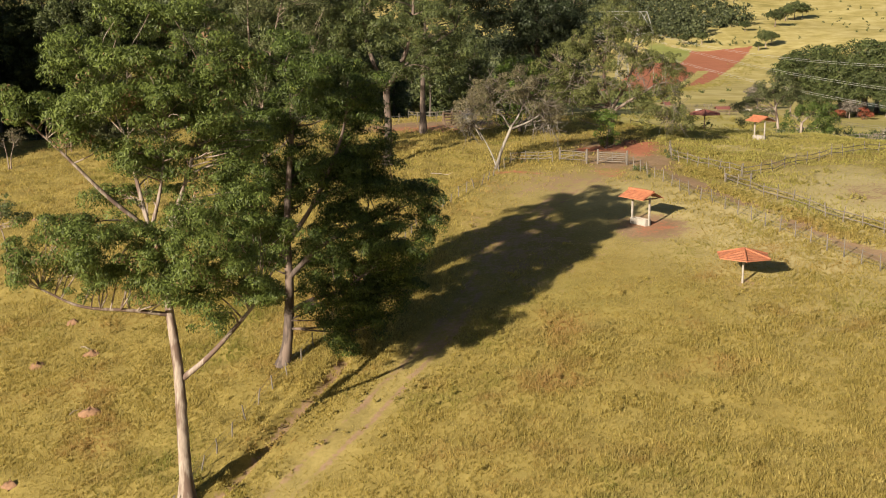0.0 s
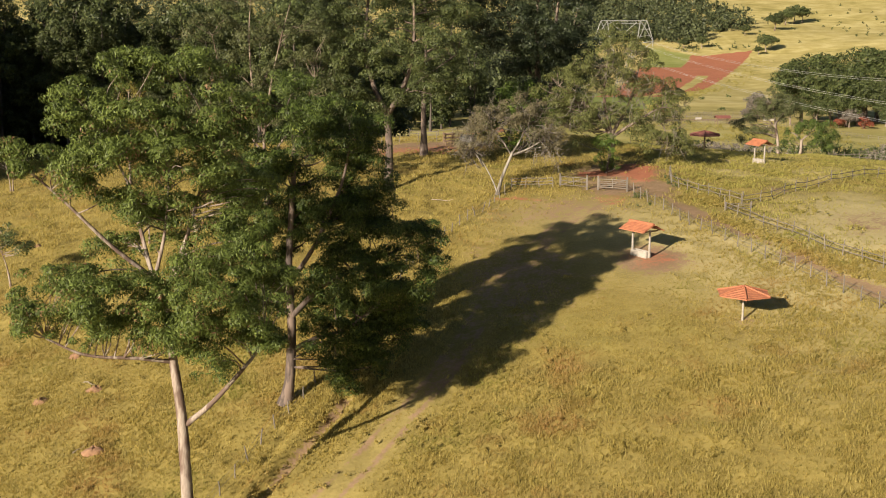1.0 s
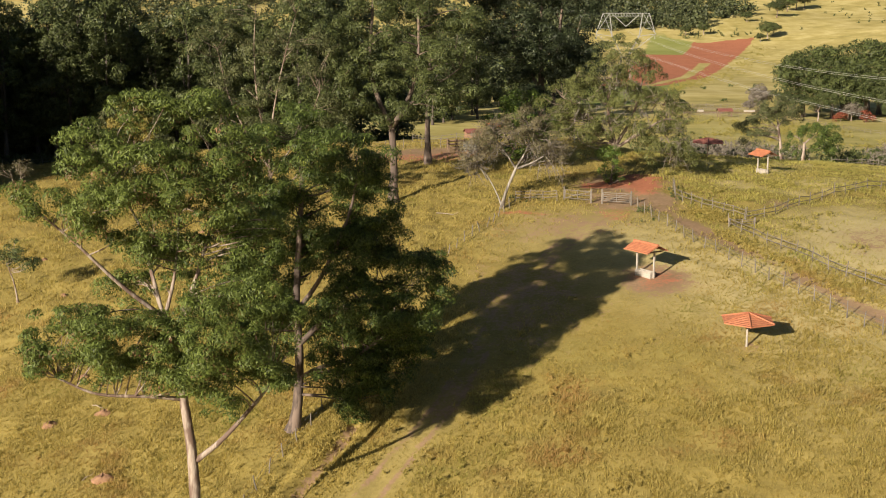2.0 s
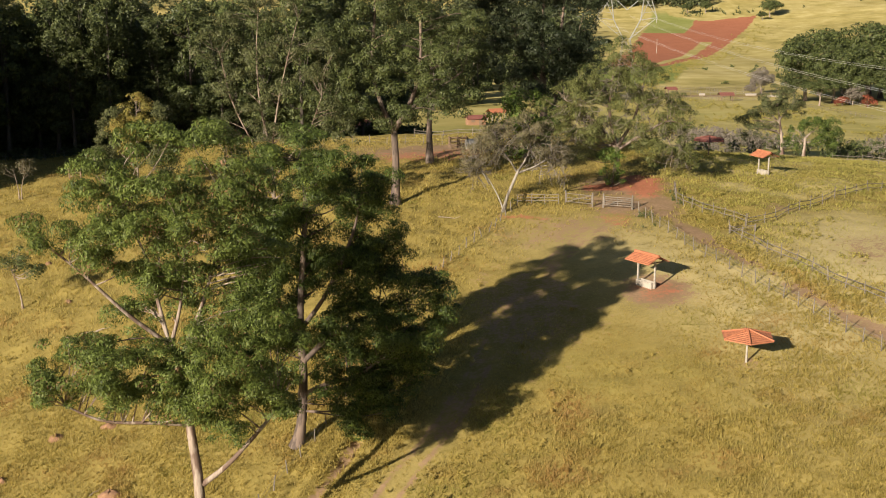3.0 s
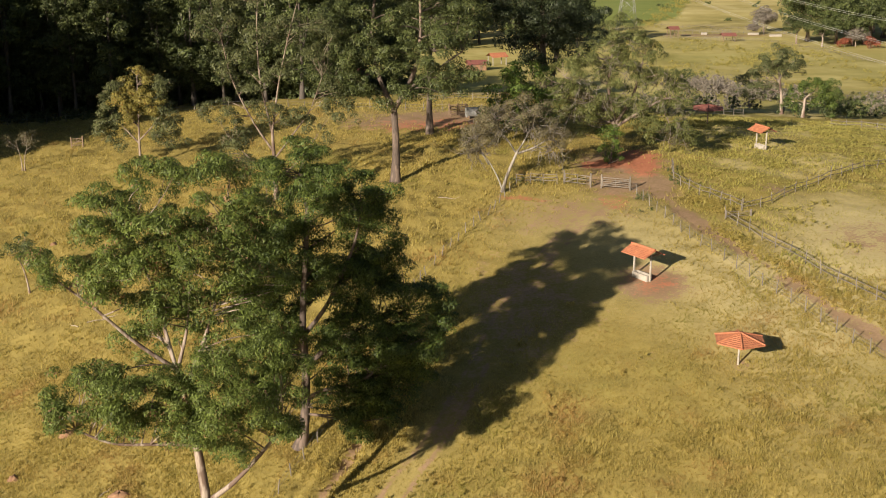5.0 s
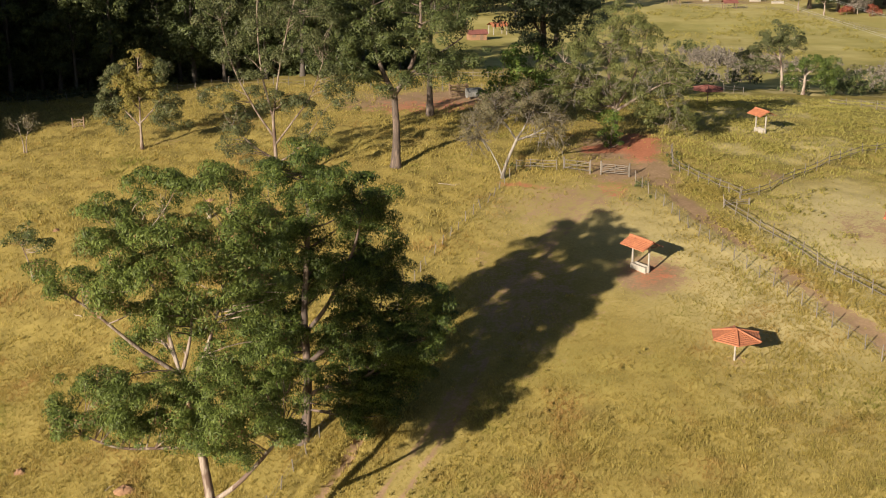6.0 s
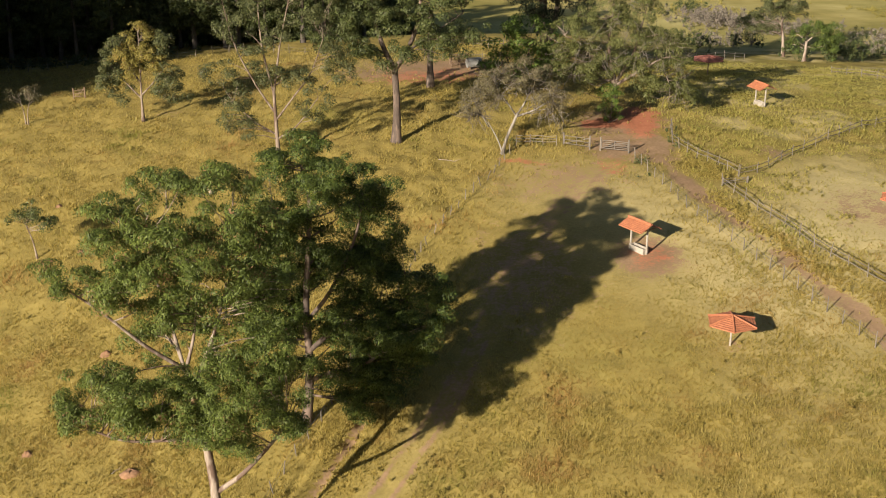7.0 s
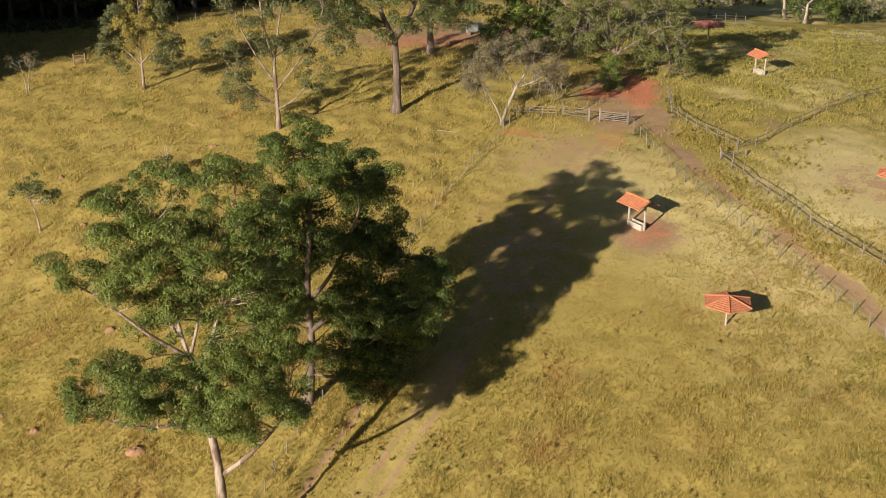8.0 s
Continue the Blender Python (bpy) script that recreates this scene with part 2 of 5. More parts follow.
def bend(points, steps=5):
    """A smooth line through the given points."""
    p = np.asarray(points, float)
    if len(p) < 3:
        return p[0] + np.linspace(0, 1, steps + 1)[:, None] * (p[-1] - p[0])
    q = np.concatenate([[2 * p[0] - p[1]], p, [2 * p[-1] - p[-2]]])
    out = []
    for k in range(1, len(q) - 2):
        for t in np.arange(steps) / steps:
            a, b, c, d = q[k - 1 : k + 3]
            out.append(0.5 * (2 * b + (c - a) * t + (2 * a - 5 * b + 4 * c - d) * t**2 + (3 * b - a - 3 * c + d) * t**3))
    return np.array(out + [p[-1]])


def value_noise(x, y, scale, seed=0):
    """Smooth noise between 0 and 1 on the plan."""
    x, y = np.asarray(x, float) / scale, np.asarray(y, float) / scale
    i, j = np.floor(x).astype(np.int64), np.floor(y).astype(np.int64)
    u, v = x - i, y - j
    u, v = u * u * (3 - 2 * u), v * v * (3 - 2 * v)

    def h(a, b):
        n = (a * 374761393 + b * 668265263 + seed * 974634777) & 0xFFFFFFFF
        n = ((n ^ (n >> 13)) * 1274126177) & 0xFFFFFFFF
        return ((n ^ (n >> 16)) & 0xFFFF) / 65535.0

    return (h(i, j) * (1 - u) + h(i + 1, j) * u) * (1 - v) + (h(i, j + 1) * (1 - u) + h(i + 1, j + 1) * u) * v


# ---- the lie of the land ----
def soft_clamp(x, a, b):
    m, h = (a + b) / 2, (b - a) / 2
    q = (x - m) / h
    return m + h * np.where(np.abs(q) < 0.7, q, np.sign(q) * (0.7 + 0.3 * np.tanh((np.abs(q) - 0.7) / 0.3)))


def step(a, b, x):
    q = np.clip((x - a) / (b - a), 0, 1)
    return q * q * (3 - 2 * q)


def near_line(x, y, line):
    """Distance to a line on the plan."""
    best = np.full(np.shape(x), 1e9)
    for (ax, ay), (bx, by) in zip(line, line[1:]):
        dx, dy = bx - ax, by - ay
        t = np.clip(((x - ax) * dx + (y - ay) * dy) / (dx * dx + dy * dy), 0, 1)
        best = np.minimum(best, np.hypot(x - ax - t * dx, y - ay - t * dy))
    return best


def blot(x, y, cx, cy, rx, ry, turn=0.0):
    c, s = math.cos(turn), math.sin(turn)
    a, b = ((x - cx) * c + (y - cy) * s) / rx, (-(x - cx) * s + (y - cy) * c) / ry
    return np.clip(1.35 - np.hypot(a, b), 0, 1)


FAR_Y = [150, 205, 255, 300, 400, 480, 700, 850, 1000, 1300, 2000, 3200, 6000]
FAR_Z = [4, 3, -8, -12, -16.5, -18, -24, -30, -33, -20, 62, 190, 300]


def land(x, y):
    """Height of the ground: a pasture spur, a valley behind it and hills beyond."""
    x, y = np.asarray(x, float), np.asarray(y, float)
    u, v = soft_clamp(x, -85, 80) / 50, (soft_clamp(y, -40, 260) - 120) / 50
    z = 0.89 + 4.898 * u + 5.581 * v - 1.891 * u**2 - 3.488 * u * v - 2.009 * v**2
    z = z - 0.633 * u**3 - 0.041 * u**2 * v + 0.807 * u * v**2 - 0.201 * v**3
    brow = z - (4.95 - 0.12 * (y - 169.5) - 0.055 * (x - 42))
    z = z - step(20, 36, x) * np.log1p(np.exp(np.clip(brow * 2.5, -30, 30))) / 2.5
    r = y + 0.1 * np.abs(x)
    far = sum(np.interp(r + k, FAR_Y, FAR_Z) for k in (-25, 0, 25)) / 3
    far = far + step(500, 1200, y) * 14 * (value_noise(x, y, 260, 3) - 0.5)
    w = step(195, 300, y)
    return z * (1 - w) + far * w + 3.2 * blot(x, y, 106, 270, 16, 20) ** 1.5


TRACK = [(-14, 62), (-10, 71), (-6.5, 77), (-3.5, 83), (-0.5, 89), (2, 97), (5, 107), (10, 120), (15.5, 131), (19.2, 137.5), (22.5, 143)]
GULLY = [(-21, 61), (-18, 66), (-15.2, 71), (-13.4, 74.5), (-12.2, 77.5), (-11.1, 80.2), (-10.1, 82.5), (-9.2, 84.6), (-8.3, 86.6), (-7.4, 88.8)]
LANE = [(23, 152), (23.3, 143), (24.6, 134), (26.5, 124), (29.3, 116), (32.3, 106), (35.0, 97), (38, 84)]


def soil(x, y):
    wob = (value_noise(x, y, 3.0, 5) - 0.5) * 1.2
    d = near_line(x, y, TRACK) + 0.25 * wob
    s = 0.54 * np.exp(-(((d - 0.85) / 0.34) ** 2)) * (0.6 + 0.7 * value_noise(x, y, 1.7, 23)) + 0.16 * np.clip(1.4 - d / 2.0, 0, 1)
    s = np.where(y > 86, np.maximum(s, 0.47 * np.clip(1.25 - (d + wob) / 2.0, 0, 1)), s)
    s = np.maximum(s, 0.76 * np.clip(1.2 - (near_line(x, y, LANE) + wob) / 1.35, 0, 1))
    s = np.maximum(s, 0.70 * np.clip(1.2 - (near_line(x + 0.1, y, GULLY) + wob * 0.5) / 0.5, 0, 1))
    for cx, cy, rx, ry, k in ((19.0, 110.0, 4.2, 5.2, 0.95), (23.3, 92.4, 1.3, 1.3, 0.6), (12.5, 131, 10.5, 9, 0.56), (7, 108, 8, 17, 0.55), (-2, 182, 19, 10, 0.85),
                              (21.5, 150, 7, 8, 0.95), (16, 95.5, 4, 1.2, 0.42), (43, 119, 7, 9, 0.55), (37, 137, 3, 4, 0.5), (-39, 166, 6, 2.5, 0.4), (20.5, 141, 6.5, 6.5, 0.86), (24.5, 140, 3, 9, 0.8), (108, 497, 40, 9, 0.8), (98, 262, 14, 18, 0.55)):
        s = np.maximum(s, k * blot(x + wob, y + wob, cx, cy, rx, ry))
    return s


def red(x, y):
    wob = (value_noise(x, y, 2.2, 8) - 0.5) * 1.6
    r = np.maximum(0.95 * blot(x + wob, y + wob, 19.0, 149.5, 3.4, 2.8), 0.72 * blot(x + wob, y, 23.6, 151, 3.6, 10))
    r = np.maximum(r, 0.47 * blot(x + wob, y + wob, 18.6, 134.0, 2.4, 5.5, 0.25))
    r = np.maximum(r, 0.52 * blot(x + wob, y + wob, 19.0, 110.0, 3.6, 4.4))
    # the yard's reddish earth, also browned to stand in for the trees' shade
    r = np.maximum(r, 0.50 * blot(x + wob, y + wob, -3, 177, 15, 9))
    r = np.maximum(r, 0.6 * blot(x + wob, y, 8, 137, 5, 1.4, -0.4))
    return r


def field(x, y):
    """The ploughed field: 1 inside, with its far-left corner under a green crop."""
    t = (y - 850) / 455
    a, b = (x - 135 - 134 * t) / (25 + 30 * t), t
    inside = (np.abs(a) < 1) & (t > -0.13) & (t < 1 + np.where(a < 0, -0.13, 0.05) * a)
    return inside, a, b


xs = np.unique(np.round(np.concatenate([np.arange(-78, -25, 0.66), np.arange(-25, 6, 0.3), np.arange(6, 78, 0.66), np.arange(78, 345, 3.0), 345 + np.cumsum(3.0 * 1.09 ** np.arange(55)), -78 - np.cumsum(0.55 * 1.09 ** np.arange(74))]), 3))
ys = np.unique(np.round(np.concatenate([np.arange(48, 58, 0.66), np.arange(58, 94, 0.3), np.arange(94, 215, 0.66), 215 + np.cumsum(0.55 * 1.03 ** np.arange(185)), np.arange(780, 1345, 5.0), 48 - np.cumsum(0.55 * 1.09 ** np.arange(72))]), 3))
GX, GY = np.meshgrid(xs, ys)
GZ = land(GX, GY)
close = step(330, 200, GY) * step(130, 80, np.abs(GX))
grassy = 1 - np.clip(np.maximum(soil(GX, GY), red(GX, GY)) * 1.3, 0, 1)
rough = (value_noise(GX, GY, 1.3, 1) - 0.5) * (0.20 + 0.16 * step(100, 120, GY)) + (value_noise(GX, GY, 2.6, 2) - 0.5) * (0.20 + 0.14 * step(100, 120, GY)) + (value_noise(GX, GY, 9, 4) - 0.5) * 0.35
worn = np.clip(blot(GX, GY, 44, 121, 9, 14) + blot(GX, GY, 13, 118, 11, 20), 0, 1)
GZ = GZ + close * rough * (0.25 + 0.75 * grassy) * (1 - 0.65 * worn)
ditch = near_line(GX, GY, GULLY)
beside = np.interp(GY, [q[1] for q in GULLY], [q[0] for q in GULLY]) - GX
GZ = GZ - 0.95 * np.clip(1.15 - (ditch + 0.5 * (value_noise(GX, GY, 1.6, 21) - 0.5)) / 0.95, 0, 1) * close
# trodden ledges side by side along the gully
for off, deep in ((2.0, 0.28), (3.3, 0.22), (4.6, 0.16), (-1.9, 0.18)):
    GZ = GZ - deep * np.exp(-(((beside - off + 0.7 * (value_noise(GX, GY, 4, 22) - 0.5)) / 0.34) ** 2)) * step(60, 68, GY) * step(93, 87, GY)
GZ = GZ - 0.12 * np.clip(1.2 - near_line(GX, GY, TRACK) / 1.6, 0, 1) * close
ny, nx = GX.shape
ii, jj = np.meshgrid(np.arange(ny - 1), np.arange(nx - 1), indexing="ij")
quads = np.stack([ii * nx + jj, ii * nx + jj + 1, (ii + 1) * nx + jj + 1, (ii + 1) * nx + jj], -1).reshape(-1, 4)
ground_mesh = mesh_np("ground", np.stack([GX, GY, GZ], -1).reshape(-1, 3), quads, M_GROUND, True)
inside, fa, fb = field(GX, GY)
crop = inside & ((fa < -0.15) & (fb > 0.78) | (np.abs(fa - 0.5) < 0.12) & (fb < 0.6))
strip = (GX > 30) & (GX < np.interp(GY, [530, 544, 602, 807, 859, 900], [70, 87, 113, 158, 172, 182])) & (GY > 545) & (GY < 870) & ~inside
layers = {
    "soil": np.where(inside, 0, soil(GX, GY)),
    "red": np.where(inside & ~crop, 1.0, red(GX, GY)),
    "crop": np.where(crop, np.where(fa > 0, 0.12, 0.7), 0.0) + strip * 0.85 + 0.2 * step(232, 270, GY) * step(520, 440, GY) * (0.4 + 0.9 * value_noise(GX, GY, 14, 41)) * ~inside,
    "green": 0.4 * step(118, 150, GY) * step(28, 36, GX) + 0.10 * blot(GX, GY, 16, 92, 16, 22) + 0.1 * step(60, 35, GX) * step(200, 230, GY)
             + 0.22 * step(215, 260, GY) * step(330, 280, GY) + 0.25 * blot(GX, GY, -16, 158, 9, 8),
    "lit_straw": step(225, 290, GY) * (0.55 + 0.45 * value_noise(GX, GY, 30, 12)) * (0.75 + 0.25 * value_noise(GX, GY, 6, 13)),
    "pale": 0.9 * blot(GX, GY, 44, 121, 9.5, 14) + 0.35 * blot(GX, GY, 14, 128, 10, 9)
            + 0.2 * np.clip(1.2 - near_line(GX, GY, TRACK) / 2.6, 0, 1) * step(96, 84, GY) + 0.25 * blot(GX, GY, -8, 190, 26, 7) + 0.7 * step(28, 36, GX) * step(128, 150, GY) * step(0.45, 0.75, value_noise(GX, GY, 5, 17)) + 0.75 * blot(GX, GY, 24, 112, 10, 17, 0.3) + 0.6 * blot(GX, GY, 35, 106, 9, 26, -0.32),
}
for key, values in layers.items():
    a = ground_mesh.attributes.new(key, "FLOAT", "POINT")
    a.data.foreach_set("value", np.clip(values, 0, 1).astype(np.float32).ravel())
ground = tagged(part("ground", ground_mesh), "rolling cattle pasture of dry golden-green grass with worn earth tracks", "ground", kind="structure")


def surface(x, y):
    """Height of the ground sheet itself, by the plan."""
    x, y = np.asarray(x, float), np.asarray(y, float)
    j, i = np.clip(np.searchsorted(xs, x) - 1, 0, nx - 2), np.clip(np.searchsorted(ys, y) - 1, 0, ny - 2)
    u, v = (x - xs[j]) / (xs[j + 1] - xs[j]), (y - ys[i]) / (ys[i + 1] - ys[i])
    return (GZ[i, j] * (1 - u) + GZ[i, j + 1] * u) * (1 - v) + (GZ[i + 1, j] * (1 - u) + GZ[i + 1, j + 1] * u) * v


def at(x, y, dz=0.0):
    return (x, y, float(surface(x, y)) + dz)


# ---- trees ----
def leaves(centers, radii, count, size, droop, gen, flat=0.75, slim=0.42):
    """Leaf sprays round many small tufts: each a pointed four-cornered blade."""
    n = len(centers) * count
    c, r = np.repeat(centers, count, 0), np.repeat(radii, count)
    d = gen.normal(size=(n, 3))
    d /= np.linalg.norm(d, axis=1, keepdims=True)
    q = np.minimum(np.abs(gen.normal(0, 0.62, n)), 1.7)
    skew = np.repeat(gen.uniform(0.6, 1.5, (len(centers), 3)), count, 0)
    p = c + d * (r * q)[:, None] * skew * np.array([1, 1, flat])
    normal = d + 0.55 * gen.normal(size=(n, 3)) + [0, 0, 0.3]
    normal /= np.linalg.norm(normal, axis=1, keepdims=True)
    along = gen.normal(size=(n, 3)) + np.array([0, 0, -droop])
    along -= (along * normal).sum(1, keepdims=True) * normal
    along /= np.linalg.norm(along, axis=1, keepdims=True) + 1e-9
    across = np.cross(normal, along)
    s = size * gen.uniform(0.6, 1.35, n)[:, None]
    v = np.stack([p - along * s * 0.5, p + across * s * slim * 0.5, p + along * s * 0.6, p - across * s * slim * 0.5], 1).reshape(-1, 3)
    return v, np.arange(n * 4).reshape(-1, 4)


def billows(lobes, clump, fill, size, cover, gen, swell=1.0, slim=0.42, droop=0.9, flat=0.66):
    """Leaves of a crown: each lobe carries rounded clumps, each clump a dome of leaves facing outwards. Also gives the clumps' centres."""
    cs, ways, rs = [], [], []
    for x, y, z, rx, ry, rz in lobes:
        rz = max(rz, 0.6 * rx)
        n = max(3, int(fill * (rx * ry * rz) ** (2 / 3) / clump**2))
        d = gen.normal(size=(n, 3)) + [0, 0, 0.3]
        d /= np.linalg.norm(d, axis=1, keepdims=True)
        q = gen.uniform(0.2, 1.0, n)[:, None] ** 0.5 * (1 + 0.14 * np.abs(gen.normal(size=(n, 1))))
        cs.append(np.array([x, y, z]) + d * q * np.array([rx, ry, rz]) * swell * 0.92)
        ways.append(d)
        rs.append(clump * gen.uniform(0.45, 1.15, n))
    c, way, r = np.concatenate(cs), np.concatenate(ways), np.concatenate(rs)
    per = np.maximum(6, (cover * 4.5 * r**2 / (0.55 * slim * size**2)).astype(int))
    n = int(per.sum())
    c_, r_, w_ = np.repeat(c, per, 0), np.repeat(r, per), np.repeat(way, per, 0)
    d = gen.normal(size=(n, 3)) + 0.45 * w_ + [0, 0, 0.5]
    d /= np.linalg.norm(d, axis=1, keepdims=True)
    q = 1.08 - np.minimum(np.abs(gen.normal(0, 0.26, n)), 1.0)
    stretch = np.repeat(gen.uniform(0.75, 1.3, (len(c), 3)), per, 0)
    p = c_ + d * (r_ * q)[:, None] * stretch * np.array([1, 1, flat])
    normal = d * np.array([1, 1, 1.3]) + 0.4 * gen.normal(size=(n, 3))
    normal /= np.linalg.norm(normal, axis=1, keepdims=True)
    along = gen.normal(size=(n, 3)) + np.array([0, 0, -droop])
    along -= (along * normal).sum(1, keepdims=True) * normal
    along /= np.linalg.norm(along, axis=1, keepdims=True) + 1e-9
    across = np.cross(normal, along)
    t = size * gen.uniform(0.6, 1.35, n)[:, None]
    v = np.stack([p - along * t * 0.5, p + across * t * slim * 0.5, p + along * t * 0.6, p - across * t * slim * 0.5], 1).reshape(-1, 3)
    return v, np.arange(n * 4).reshape(-1, 4), c


def limb(start, end, r0, r1, gen, sag=0.15, steps=5):
    start, end = np.asarray(start, float), np.asarray(end, float)
    span = np.linalg.norm(end - start)
    mid = start * 0.5 + end * 0.5 + gen.normal(size=3) * 0.07 * span + np.array([0, 0, -sag * span])
    line = bend([start, mid, end], steps)
    return tube(line, np.linspace(r0, r1, len(line)), 6)


def crown_limbs(stems, centers, gen, every, r0, sag=0.1):
    """Boughs from the stems to the tufts."""
    spine = np.concatenate([s for s, _ in stems])
    girth = np.concatenate([r for _, r in stems])
    out = []
    for c in centers[::every]:
        d = np.linalg.norm(spine - c, axis=1) + 2.2 * np.maximum(spine[:, 2] - c[2] + 0.6, 0)
        k = int(np.argmin(d))
        out.append(limb(spine[k], c, min(girth[k] * 0.55, r0), 0.025, gen, sag))
    return out


def make_tree(name, spot, stems, lobes, leaf, bark, label, seed, tuft=0.75, fill=4.4, cover=0.9, size=0.34, droop=0.9, every=1, bough=0.12,
              group="", flat=0.75, sag=0.1, category="tree", slim=0.42, swell=1.15):
    """stems: (points, girth below, girth above), relative to the foot; lobes: centres and half-widths of the crown's masses."""
    gen = np.random.default_rng(seed)
    made = []
    for points, low, high in stems:
        line = bend(points, 6)
        g = np.linspace(low, high, len(line))
        if points[0][2] < 0.5:
            g = g * (1 + 0.7 * np.exp(-np.arange(len(g)) / 1.5))
        made.append((line, g))
    root = thing(name, spot, label, category, group)
    v, f, centers = billows(lobes, tuft * 1.8, fill, size, cover, gen, swell, slim, droop, flat)
    wood = [tube(line, g, 12 if g[0] > 0.2 else 7, 0.035, seed) for line, g in made]
    wood += crown_limbs(made, gen.permutation(centers), gen, every, bough, sag)
    part("trunk", mesh_np("trunk", *join(wood), bark, True), root)
    part("crown", mesh_np("crown", v, f, leaf), root)
    return root


def envelope(gen, height, low, width, n, spread=0.3, depth=None):
    """Lobes of a free-grown crown between two heights."""
    out = []
    for k in range(n):
        f = (k + 0.5) / n
        z = low + (height - low) * (0.12 + 0.85 * f)
        reach = width * math.sin(math.pi * min(0.93, 0.25 + 0.68 * f)) ** 0.8
        a = k * 2.4 + gen.uniform(-0.5, 0.5)
        q = reach * gen.uniform(0.35, 0.8)
        r = width * gen.uniform(spread * 0.8, spread * 1.3)
        out.append((q * math.cos(a), q * math.sin(a), z, r, r, r * gen.uniform(0.6, 0.85)))
    return out


def bare_twigs(tree, masses, n, length, rise, seed):
    """Thin leafless twigs, forked once, through the outer crown of an old tree."""
    g = np.random.default_rng(seed)
    for k in range(n):
        x, y, z, r = masses[k % len(masses)]
        d = g.normal(size=3)
        d /= np.linalg.norm(d)
        a = np.array([x, y, z]) + d * r * g.uniform(0.3, 0.9)
        way = d + g.normal(size=3) * 0.6 + [0, 0, rise]
        way /= np.linalg.norm(way)
        b = a + way * length * g.uniform(0.5, 1.2)
        fork = limb((a + b) / 2, (a + b) / 2 + (way + g.normal(size=3) * 0.7) * length * 0.45, 0.026, 0.010, g, 0.1, 3)
        part("twig", mesh_np("twig", *join([limb(a, b, 0.036, 0.012, g, 0.12, 3), fork]), M_BARK_TWIG, True), tree)


